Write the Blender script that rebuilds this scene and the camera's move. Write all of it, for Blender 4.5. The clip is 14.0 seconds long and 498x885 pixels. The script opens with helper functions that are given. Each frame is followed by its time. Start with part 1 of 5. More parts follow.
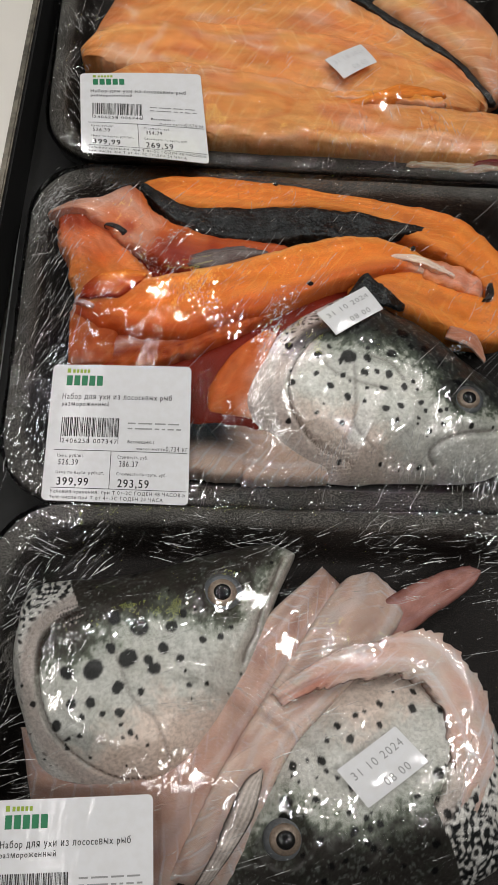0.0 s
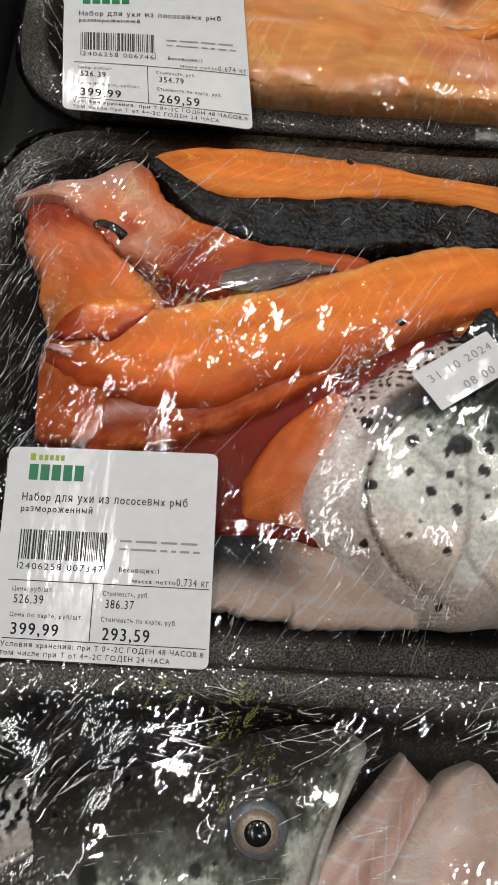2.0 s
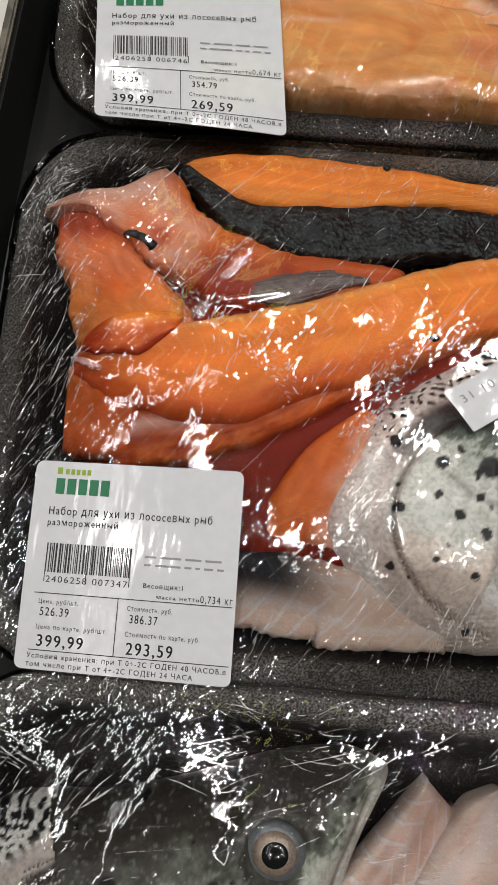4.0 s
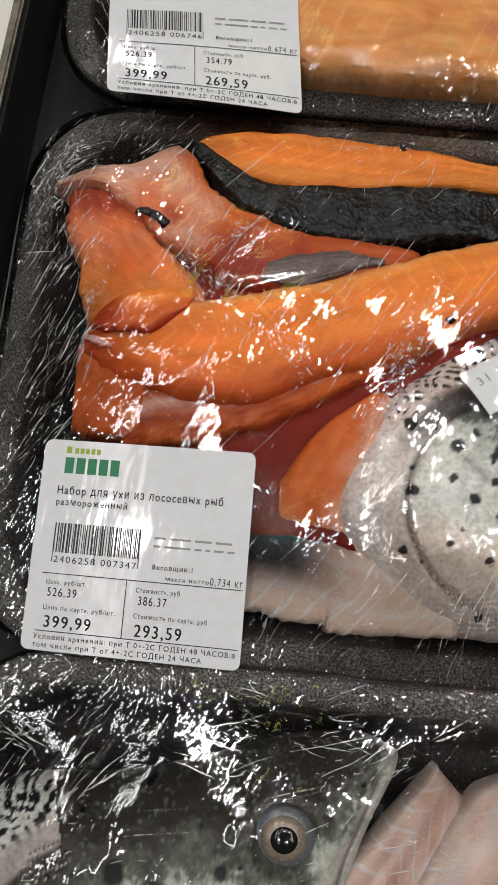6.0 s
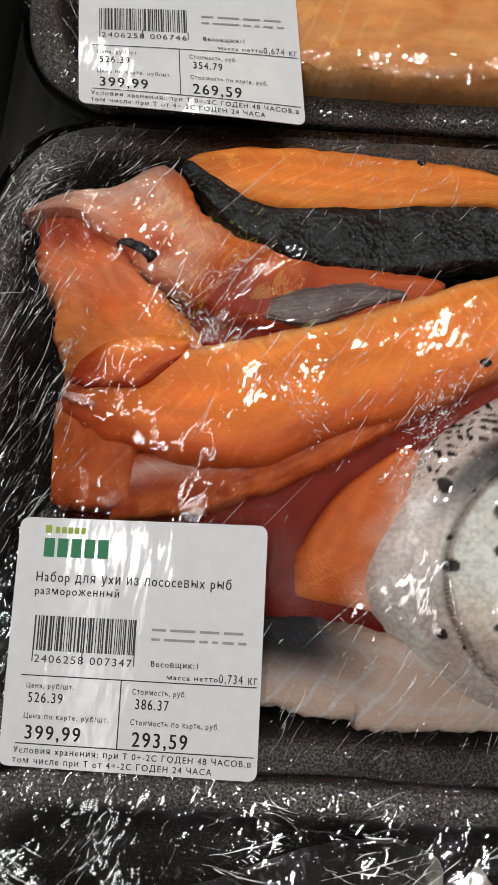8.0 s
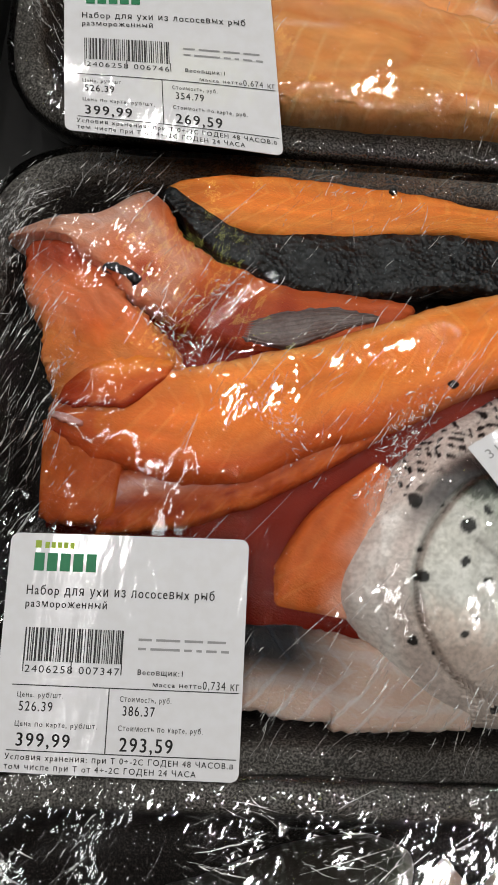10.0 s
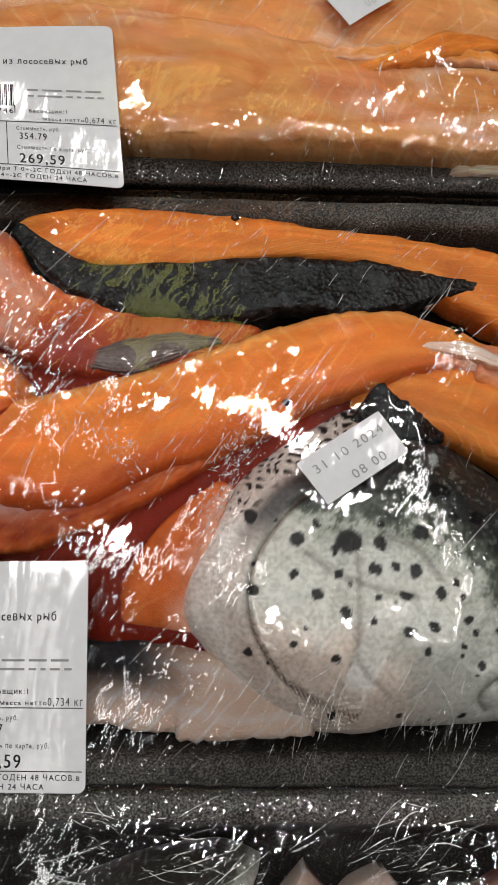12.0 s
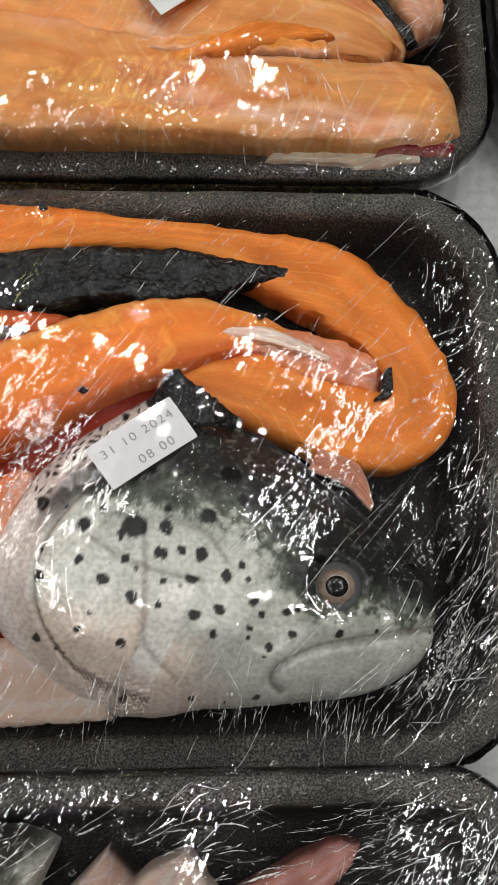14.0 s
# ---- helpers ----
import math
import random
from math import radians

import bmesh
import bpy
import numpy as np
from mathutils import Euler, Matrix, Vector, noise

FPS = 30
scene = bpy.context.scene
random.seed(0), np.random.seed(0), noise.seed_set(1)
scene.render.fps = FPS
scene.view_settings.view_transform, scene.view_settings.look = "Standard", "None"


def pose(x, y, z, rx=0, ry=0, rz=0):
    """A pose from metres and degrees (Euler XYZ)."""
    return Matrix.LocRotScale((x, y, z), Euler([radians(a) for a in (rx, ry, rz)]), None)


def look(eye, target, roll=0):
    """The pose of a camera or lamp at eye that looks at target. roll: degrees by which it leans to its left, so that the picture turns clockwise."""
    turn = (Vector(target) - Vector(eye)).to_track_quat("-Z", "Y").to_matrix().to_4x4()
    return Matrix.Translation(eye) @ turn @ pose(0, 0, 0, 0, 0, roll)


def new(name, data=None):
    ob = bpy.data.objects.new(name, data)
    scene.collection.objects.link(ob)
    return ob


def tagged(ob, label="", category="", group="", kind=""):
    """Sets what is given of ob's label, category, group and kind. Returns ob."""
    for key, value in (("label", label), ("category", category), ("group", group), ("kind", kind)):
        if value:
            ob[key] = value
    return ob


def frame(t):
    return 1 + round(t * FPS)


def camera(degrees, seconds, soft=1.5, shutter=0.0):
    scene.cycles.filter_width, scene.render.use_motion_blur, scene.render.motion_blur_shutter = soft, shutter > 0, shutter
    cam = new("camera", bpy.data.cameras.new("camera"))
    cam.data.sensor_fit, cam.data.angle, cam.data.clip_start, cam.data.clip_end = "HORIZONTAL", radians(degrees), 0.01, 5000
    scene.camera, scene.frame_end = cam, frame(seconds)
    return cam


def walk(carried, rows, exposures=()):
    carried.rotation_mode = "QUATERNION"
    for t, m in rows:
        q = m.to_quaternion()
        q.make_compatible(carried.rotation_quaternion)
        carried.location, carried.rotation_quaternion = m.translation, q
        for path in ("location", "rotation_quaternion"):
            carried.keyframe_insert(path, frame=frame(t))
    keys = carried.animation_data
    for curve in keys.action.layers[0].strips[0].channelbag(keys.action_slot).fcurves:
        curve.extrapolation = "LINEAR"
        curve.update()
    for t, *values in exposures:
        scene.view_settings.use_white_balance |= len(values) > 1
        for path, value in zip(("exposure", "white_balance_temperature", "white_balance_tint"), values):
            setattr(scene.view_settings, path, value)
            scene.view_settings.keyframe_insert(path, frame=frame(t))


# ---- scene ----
cam = camera(36.3, 14.0)
# the measured path is turned a little so that the shelf lies level
LEVEL = Matrix.Translation((0.02, 0, 0.028)) @ Matrix.Rotation(radians(-3.4), 4, 'Y') @ Matrix.Translation((-0.02, 0, -0.028))
PATH = [
    (0, (0.0, 0.005, 0.34), (0.002, 0.679, -1.543), 0.8),
    (0.5, (-0.001, -0.011, 0.34), (-0.014, 0.657, -1.545), -0.3),
    (1, (-0.006, 0.009, 0.327), (-0.032, 0.648, -1.568), -1.1),
    (1.5, (-0.004, 0.047, 0.296), (-0.05, 0.636, -1.615), -2.7),
    (2, (-0.01, 0.094, 0.251), (-0.069, 0.609, -1.681), -3.9),
    (2.5, (-0.016, 0.112, 0.227), (-0.112, 0.587, -1.713), -8.3),
    (3, (-0.009, 0.112, 0.236), (-0.134, 0.553, -1.711), -12.5),
    (5.5, (-0.006, 0.096, 0.256), (-0.19, 0.55, -1.683), -17.1),
    (6, (-0.01, 0.103, 0.248), (-0.172, 0.535, -1.698), -15.8),
    (6.5, (-0.031, 0.121, 0.219), (-0.165, 0.548, -1.73), -13.1),
    (7, (-0.028, 0.123, 0.218), (-0.15, 0.543, -1.734), -12.5),
    (7.5, (-0.019, 0.126, 0.222), (-0.13, 0.544, -1.731), -11.7),
    (8, (-0.02, 0.127, 0.223), (-0.133, 0.547, -1.73), -12.2),
    (8.2, (-0.021, 0.128, 0.224), (-0.128, 0.551, -1.727), -11.3),
    (10.5, (-0.024, 0.13, 0.237), (-0.034, 0.547, -1.719), 0.9),
    (11, (-0.014, 0.131, 0.241), (-0.035, 0.551, -1.714), -1.2),
    (11.5, (0.01, 0.134, 0.243), (-0.033, 0.55, -1.713), -5.0),
    (12, (0.023, 0.135, 0.242), (-0.037, 0.552, -1.713), -7.8),
    (12.5, (0.043, 0.134, 0.248), (-0.026, 0.559, -1.705), -9.7),
    (13, (0.068, 0.133, 0.249), (-0.012, 0.558, -1.704), -11.9),
    (13.5, (0.081, 0.132, 0.249), (0.021, 0.556, -1.705), -9.4),
    (14, (0.078, 0.131, 0.241), (0.029, 0.548, -1.715), -7.3),
]
walk(cam, [(t, LEVEL @ look(eye, target, roll)) for t, eye, target, roll in PATH],
     exposures=[(0, 0.0), (10.8, 0.0), (11.5, -0.16), (12.0, -0.10), (12.5, -0.06), (13.0, 0.06), (14.0, 0.10)])

# ---- world, lamps, exposure ----
world = bpy.data.worlds.new("world")
scene.world = world
world.use_nodes = True
world.node_tree.nodes["Background"].inputs["Color"].default_value = (1.0, 0.95, 0.88, 1)
world.node_tree.nodes["Background"].inputs["Strength"].default_value = 0.05
scene.view_settings.exposure = 0.0


def spot_lamp(x, y, z, across, watts, rgb):
    """A round track lamp of the store, aimed at the display."""
    data = bpy.data.lights.new("track_lamp", "AREA")
    data.shape, data.size, data.energy, data.color = "DISK", across, watts, rgb
    ob = new("track_lamp", data)
    ob.matrix_world = look((x, y, z), (0, 0.2, 0))
    return ob


def tube_lamp(x, y, z, wide, long, watts, rgb):
    data = bpy.data.lights.new("tube_lamp", "AREA")
    data.shape, data.size, data.size_y, data.energy, data.color = "RECTANGLE", wide, long, watts, rgb
    ob = new("tube_lamp", data)
    ob.matrix_world = look((x, y, z), (x, y, 0))
    return ob


NEUTRAL = (1.0, 0.98, 0.955)
tube_lamp(-0.31, 0.10, 1.15, 0.03, 1.5, 1.7, NEUTRAL)
# two unseen side tubes, added so that the crumpled film rims sparkle
for lx in (-1.25, 1.25):
    tube_lamp(lx, 0.5, 2.35, 0.09, 2.0, 11.0, NEUTRAL)
for lx, ly in ((-0.28, 1.48), (0.55, 1.35), (-0.5, -0.45), (0.45, -0.6), (0.10, 0.97), (-0.85, 1.9), (0.95, -0.25), (0.95, 0.85)):
    spot_lamp(lx, ly, 2.35, 0.13, 4.7, NEUTRAL)




# ---- node materials ----
class Nodes:
    """A material under construction."""

    def __init__(self, name):
        self.material = bpy.data.materials.new(name)
        self.material.use_nodes = True
        self.tree = self.material.node_tree
        self.shader = self.tree.nodes["Principled BSDF"]
        self.out = self.tree.nodes["Material Output"]

    def add(self, kind, **values):
        node = self.tree.nodes.new(kind)
        for key, value in values.items():
            if key in node.inputs.keys():
                node.inputs[key].default_value = value
            else:
                setattr(node, key, value)
        return node

    def join(self, a, b):
        self.tree.links.new(a, b)

    def math(self, operation, a, b=None, c=None):
        node = self.tree.nodes.new("ShaderNodeMath")
        node.operation = operation
        for socket, value in zip(node.inputs, (a, b, c)):
            if value is None:
                continue
            if isinstance(value, (int, float)):
                socket.default_value = value
            else:
                self.join(value, socket)
        return node.outputs[0]

    def mix(self, fac, a, b, blend="MIX"):
        node = self.tree.nodes.new("ShaderNodeMix")
        node.data_type, node.blend_type = "RGBA", blend
        for socket, value in ((node.inputs[0], fac), (node.inputs[6], a), (node.inputs[7], b)):
            if isinstance(value, (int, float, tuple)):
                socket.default_value = value
            else:
                self.join(value, socket)
        return node.outputs[2]

    def noise(self, scale, detail=3.0, stretch=(1, 1, 1), turn=0.0, coords="Object"):
        tex = self.tree.nodes.new("ShaderNodeTexCoord")
        mapping = self.add("ShaderNodeMapping")
        mapping.inputs["Scale"].default_value = stretch
        first = self.add("ShaderNodeMapping")
        first.inputs["Rotation"].default_value = (0, 0, radians(turn))
        self.join(tex.outputs[coords], first.inputs[0])
        self.join(first.outputs[0], mapping.inputs[0])
        node = self.add("ShaderNodeTexNoise", Scale=scale, Detail=detail)
        self.join(mapping.outputs[0], node.inputs["Vector"])
        return node.outputs["Fac"]

    def ramp(self, fac, low, high, smooth=True):
        node = self.tree.nodes.new("ShaderNodeMapRange")
        node.interpolation_type = "SMOOTHSTEP" if smooth else "LINEAR"
        node.inputs["From Min"].default_value, node.inputs["From Max"].default_value = low, high
        self.join(fac, node.inputs["Value"])
        return node.outputs["Result"]

    def bump(self, height, strength, distance, onto=None):
        node = self.add("ShaderNodeBump", Strength=strength, Distance=distance)
        self.join(height, node.inputs["Height"])
        self.join(node.outputs[0], (onto or self.shader).inputs["Normal"])
        return node


def flesh_material():
    """Raw salmon: colour from the piece, pale fat lines in chevrons, wet gloss."""
    n = Nodes("salmon_flesh")
    tint = n.add("ShaderNodeVertexColor", layer_name="tint")
    uv = n.tree.nodes.new("ShaderNodeUVMap")
    split = n.tree.nodes.new("ShaderNodeSeparateXYZ")
    n.join(uv.outputs[0], split.inputs[0])
    warp = n.noise(60, 3)
    across = n.math("ABSOLUTE", n.math("SUBTRACT", split.outputs[1], 0.25))
    phase = n.math("ADD", n.math("MULTIPLY", split.outputs[0], 860.0), n.math("MULTIPLY", across, 9.0))
    phase = n.math("ADD", phase, n.math("MULTIPLY", warp, 6.0))
    line = n.ramp(n.math("SINE", phase), 0.72, 1.0)
    line = n.math("MULTIPLY", line, n.ramp(n.noise(35, 2), 0.36, 0.56))
    fat = n.mix(1.0, tint.outputs["Color"], (1.08, 1.42, 1.75, 1), "MULTIPLY")
    colour = n.mix(n.math("MULTIPLY", line, 0.62), tint.outputs["Color"], fat)
    blot = n.ramp(n.noise(110, 4), 0.3, 0.75)
    colour = n.mix(n.math("MULTIPLY", blot, 0.34), colour, n.mix(1.0, colour, (0.74, 0.58, 0.5, 1), "MULTIPLY"))
    band = n.ramp(n.math("SINE", n.math("ADD", n.math("MULTIPLY", split.outputs[1], 6.5), n.math("MULTIPLY", n.noise(28, 2), 9.0))), 0.45, 1.0)
    colour = n.mix(n.math("MULTIPLY", band, 0.30), colour, fat)
    fibre = n.ramp(n.math("MAXIMUM", n.noise(420, 3, (1.0, 5.0, 1.0)), n.noise(260, 4, (1.0, 7.0, 1.0), 32)), 0.56, 0.76)
    colour = n.mix(n.math("MULTIPLY", fibre, 0.48), colour, fat)
    grain = n.ramp(n.noise(900, 3, (1.0, 2.4, 1.0), 30), 0.34, 0.66)
    colour = n.mix(n.math("MULTIPLY", grain, 0.30), colour, n.mix(1.0, colour, (0.80, 0.66, 0.60, 1), "MULTIPLY"))
    n.join(colour, n.shader.inputs["Base Color"])
    n.shader.inputs["Roughness"].default_value = 0.27
    n.shader.inputs["Specular IOR Level"].default_value = 0.10
    n.shader.inputs["Subsurface Weight"].default_value = 0.12
    n.shader.inputs["Subsurface Radius"].default_value = (1.0, 0.35, 0.15)
    n.shader.inputs["Subsurface Scale"].default_value = 0.002
    relief = n.math("ADD", n.math("ADD", n.noise(260, 4), n.math("MULTIPLY", grain, 0.25)), n.math("MULTIPLY", line, 0.4))
    n.bump(relief, 0.5, 0.0004)
    return n.material


def fish_skin_material():
    """Fish skin: colour from the piece, small scales, silver sheen."""
    n = Nodes("fish_skin")
    tint = n.add("ShaderNodeVertexColor", layer_name="tint")
    cells = n.add("ShaderNodeTexVoronoi", Scale=480.0)
    tex = n.tree.nodes.new("ShaderNodeTexCoord")
    n.join(tex.outputs["Object"], cells.inputs["Vector"])
    fine = n.ramp(n.noise(800, 5), 0.38, 0.66)
    colour = n.mix(n.math("MULTIPLY", fine, 0.42), tint.outputs["Color"], (0.42, 0.42, 0.40, 1), "MULTIPLY")
    broad = n.ramp(n.noise(70, 4), 0.35, 0.7)
    colour = n.mix(n.math("MULTIPLY", broad, 0.25), colour, (0.75, 0.70, 0.62, 1), "MULTIPLY")
    n.join(colour, n.shader.inputs["Base Color"])
    n.shader.inputs["Roughness"].default_value = 0.34
    n.shader.inputs["Specular IOR Level"].default_value = 0.22
    n.shader.inputs["Metallic"].default_value = 0.10
    relief = n.math("ADD", n.math("MULTIPLY", cells.outputs["Distance"], 0.35), n.noise(300, 4))
    n.bump(relief, 0.45, 0.0005)
    return n.material


def dark_skin_material():
    """Black salmon skin with fine wet scales."""
    n = Nodes("black_skin")
    cells = n.add("ShaderNodeTexVoronoi", Scale=700.0)
    tex = n.tree.nodes.new("ShaderNodeTexCoord")
    n.join(tex.outputs["Object"], cells.inputs["Vector"])
    colour = n.mix(n.ramp(n.noise(240, 4), 0.42, 0.75), (0.003, 0.004, 0.005, 1), (0.028, 0.034, 0.037, 1))
    colour = n.mix(n.ramp(n.noise(1100, 3), 0.60, 0.72), colour, (0.085, 0.105, 0.115, 1))
    n.join(colour, n.shader.inputs["Base Color"])
    n.shader.inputs["Roughness"].default_value = 0.35
    n.shader.inputs["Specular IOR Level"].default_value = 0.25
    n.bump(n.math("ADD", cells.outputs["Distance"], n.noise(400, 3)), 0.6, 0.0006)
    return n.material


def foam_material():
    """Black expanded foam: smooth and black in the well; the rim's sheen is put into its colour as paler grey."""
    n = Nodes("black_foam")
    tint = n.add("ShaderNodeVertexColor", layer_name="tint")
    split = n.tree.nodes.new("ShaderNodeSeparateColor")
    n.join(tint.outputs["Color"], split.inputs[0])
    rim_sheen = n.math("MULTIPLY", split.outputs[0], n.math("ADD", 0.55, n.math("MULTIPLY", n.ramp(n.noise(60, 3), 0.3, 0.7), 0.45)))
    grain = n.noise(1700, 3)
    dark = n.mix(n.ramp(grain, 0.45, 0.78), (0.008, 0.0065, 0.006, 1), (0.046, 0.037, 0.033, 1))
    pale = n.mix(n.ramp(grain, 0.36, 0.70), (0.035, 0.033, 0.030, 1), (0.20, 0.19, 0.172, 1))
    n.join(n.mix(rim_sheen, dark, pale), n.shader.inputs["Base Color"])
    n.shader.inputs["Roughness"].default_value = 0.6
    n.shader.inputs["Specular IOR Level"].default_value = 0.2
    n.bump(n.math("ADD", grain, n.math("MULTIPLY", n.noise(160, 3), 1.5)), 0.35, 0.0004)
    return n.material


def film_material():
    """Clear stretch film: glossy, crinkled, most of all towards the rim; pulled lines catch the light."""
    n = Nodes("stretch_film")
    n.tree.nodes.remove(n.shader)
    pull = n.add("ShaderNodeVertexColor", layer_name="tint")
    edge = n.tree.nodes.new("ShaderNodeSeparateColor")
    n.join(pull.outputs["Color"], edge.inputs[0])
    rim, local = edge.outputs[0], edge.outputs[1]

    def shards(scale, stretch, turn, spread):
        """Small flat facets, each with a lean of its own, drawn out along the pull."""
        tex = n.tree.nodes.new("ShaderNodeTexCoord")
        wander = n.add("ShaderNodeTexNoise", Scale=scale * 0.8, Detail=2.0)
        n.join(tex.outputs["Object"], wander.inputs["Vector"])
        shift = n.add("ShaderNodeVectorMath", operation="MULTIPLY_ADD")
        n.join(wander.outputs["Color"], shift.inputs[0])
        shift.inputs[1].default_value = (1.1 / scale,) * 3
        n.join(tex.outputs["Object"], shift.inputs[2])
        turned = n.add("ShaderNodeMapping")
        turned.inputs["Rotation"].default_value = (0, 0, radians(turn))
        n.join(shift.outputs[0], turned.inputs[0])
        drawn = n.add("ShaderNodeMapping")
        drawn.inputs["Scale"].default_value = (1.0, stretch, 1.0)
        n.join(turned.outputs[0], drawn.inputs[0])
        cells = n.add("ShaderNodeTexVoronoi", Scale=scale)
        n.join(drawn.outputs[0], cells.inputs["Vector"])
        centred = n.add("ShaderNodeVectorMath", operation="SUBTRACT")
        n.join(cells.outputs["Color"], centred.inputs[0])
        centred.inputs[1].default_value = (0.5, 0.5, 0.5)
        scaled = n.add("ShaderNodeVectorMath", operation="SCALE")
        n.join(centred.outputs[0], scaled.inputs[0])
        n.join(spread, scaled.inputs["Scale"])
        return scaled.outputs[0]

    patch = n.ramp(n.noise(30, 3), 0.52, 0.66)
    loose = n.math("ADD", n.math("MULTIPLY", rim, 0.24), n.math("ADD", n.math("MULTIPLY", local, 0.14), n.math("MULTIPLY_ADD", patch, 0.07, 0.022)))
    lean = n.add("ShaderNodeVectorMath", operation="ADD")
    n.join(shards(190, 5.5, -56, loose), lean.inputs[0])
    n.join(shards(420, 3.4, -70, n.math("MULTIPLY", loose, 0.75)), lean.inputs[1])
    height = n.math("MULTIPLY", n.noise(60, 2), 0.0002)
    # single straight pulled folds, sharp
    fold_a = n.ramp(n.noise(95, 1, (1.0, 22.0, 1.0), -50), 0.62, 0.70)
    fold_b = n.ramp(n.noise(105, 1, (1.0, 22.0, 1.0), -74), 0.63, 0.71)
    folds = n.math("MULTIPLY", n.math("MAXIMUM", fold_a, fold_b), n.ramp(n.noise(17, 2), 0.45, 0.60))
    height = n.math("ADD", height, n.math("MULTIPLY", folds, 0.00016))
    gloss = n.add("ShaderNodeBsdfGlossy", Roughness=0.03)
    gloss.inputs["Color"].default_value = (1, 1, 1, 1)
    bump = n.bump(height, 1.0, 1.0, gloss)
    leaning = n.add("ShaderNodeVectorMath", operation="ADD")
    n.join(bump.outputs[0], leaning.inputs[0])
    n.join(lean.outputs[0], leaning.inputs[1])
    unit = n.add("ShaderNodeVectorMath", operation="NORMALIZE")
    n.join(leaning.outputs[0], unit.inputs[0])
    n.join(unit.outputs[0], gloss.inputs["Normal"])
    clear = n.add("ShaderNodeBsdfTransparent")
    clear.inputs["Color"].default_value = (0.975, 0.975, 0.97, 1)
    fresnel = n.add("ShaderNodeFresnel", IOR=1.5)
    fac = n.math("MINIMUM", n.math("ADD", n.math("MULTIPLY", fresnel.outputs[0], 1.6), n.math("MULTIPLY", folds, 0.02)), 1.0)
    mixed = n.add("ShaderNodeMixShader")
    n.join(fac, mixed.inputs[0])
    n.join(clear.outputs[0], mixed.inputs[1])
    n.join(gloss.outputs[0], mixed.inputs[2])
    n.join(mixed.outputs[0], n.out.inputs["Surface"])
    return n.material


def plain_material(name, rgb, rough=0.5, metal=0.0, vary=0.12, scale=300.0, relief=0.15):
    n = Nodes(name)
    grain = n.ramp(n.noise(scale, 4), 0.3, 0.7)
    wide = n.ramp(n.noise(scale * 0.08, 3), 0.3, 0.7)
    dark = tuple(c * (1 - 2 * vary) for c in rgb) + (1,)
    colour = n.mix(n.math("MULTIPLY", n.math("ADD", grain, wide), 0.5), (*rgb, 1), dark)
    n.join(colour, n.shader.inputs["Base Color"])
    n.shader.inputs["Roughness"].default_value, n.shader.inputs["Metallic"].default_value = rough, metal
    n.bump(grain, relief, 0.0003)
    return n.material


def sign_material():
    n = Nodes("sign_face")
    n.shader.inputs["Base Color"].default_value = (0.5, 0.6, 0.1, 1)
    n.shader.inputs["Emission Color"].default_value = (0.75, 0.78, 0.16, 1)
    n.shader.inputs["Emission Strength"].default_value = 1.3
    return n.material


SIGN_FACE = sign_material()
FLESH = flesh_material()
SKIN = fish_skin_material()
BLACK_SKIN = dark_skin_material()
FOAM = foam_material()
FILM = film_material()


def crease_material():
    """Fold in stretched film: mostly clear, white put into the colour for its glints, with a strong gloss; no two
    alike.
    """
    n = Nodes("film_crease")
    island = n.tree.nodes.new("ShaderNodeNewGeometry")
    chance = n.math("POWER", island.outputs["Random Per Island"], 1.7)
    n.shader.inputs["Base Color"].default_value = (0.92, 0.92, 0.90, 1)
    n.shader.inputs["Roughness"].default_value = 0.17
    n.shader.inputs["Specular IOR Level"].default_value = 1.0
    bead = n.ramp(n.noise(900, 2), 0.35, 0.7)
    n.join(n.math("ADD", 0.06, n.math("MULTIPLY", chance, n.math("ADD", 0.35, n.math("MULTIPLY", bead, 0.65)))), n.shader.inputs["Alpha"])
    return n.material


def paper_material():
    """White thermal label with a faint gloss and slight ripples."""
    n = Nodes("label_paper")
    n.join(n.mix(n.ramp(n.noise(300, 4), 0.3, 0.7), (0.735, 0.735, 0.75, 1), (0.705, 0.70, 0.705, 1)), n.shader.inputs["Base Color"])
    n.shader.inputs["Roughness"].default_value = 0.5
    n.shader.inputs["Coat Weight"].default_value = 1.0
    n.shader.inputs["Coat Roughness"].default_value = 0.06
    bump = n.add("ShaderNodeBump", Strength=1.0, Distance=0.0003)
    n.join(n.math("ADD", n.noise(45, 2, (4.0, 1.0, 1.0), 8), n.math("MULTIPLY", n.noise(300, 3, (3.0, 1.0, 1.0), 12), 0.10)), bump.inputs["Height"])
    n.join(bump.outputs[0], n.shader.inputs["Coat Normal"])
    return n.material


CREASE = crease_material()
PAPER = paper_material()
INK = plain_material("black_ink", (0.02, 0.02, 0.02), 0.5, 0, 0.05)
PALE_INK = plain_material("grey_ink", (0.30, 0.30, 0.30), 0.5, 0, 0.05)
# very pale print for the nearly blank sticker
FAINT_INK = plain_material("faint_ink", (0.62, 0.62, 0.64), 0.6)
GREEN_INK = plain_material("green_ink", (0.01, 0.19, 0.075), 0.5, 0, 0.05)
LIME_INK = plain_material("lime_ink", (0.30, 0.42, 0.03), 0.5, 0, 0.05)
PUPIL = plain_material("pupil", (0.01, 0.01, 0.01), 0.08, 0, 0.0)
IRIS = plain_material("iris", (0.36, 0.28, 0.22), 0.25, 0.2, 0.25, 1500)
EYE_RING = plain_material("eye_ring", (0.16, 0.17, 0.18), 0.3, 0.1, 0.2, 900)
STEEL = plain_material("grey_shelf", (0.34, 0.35, 0.34), 0.45, 0.3, 0.2, 260)
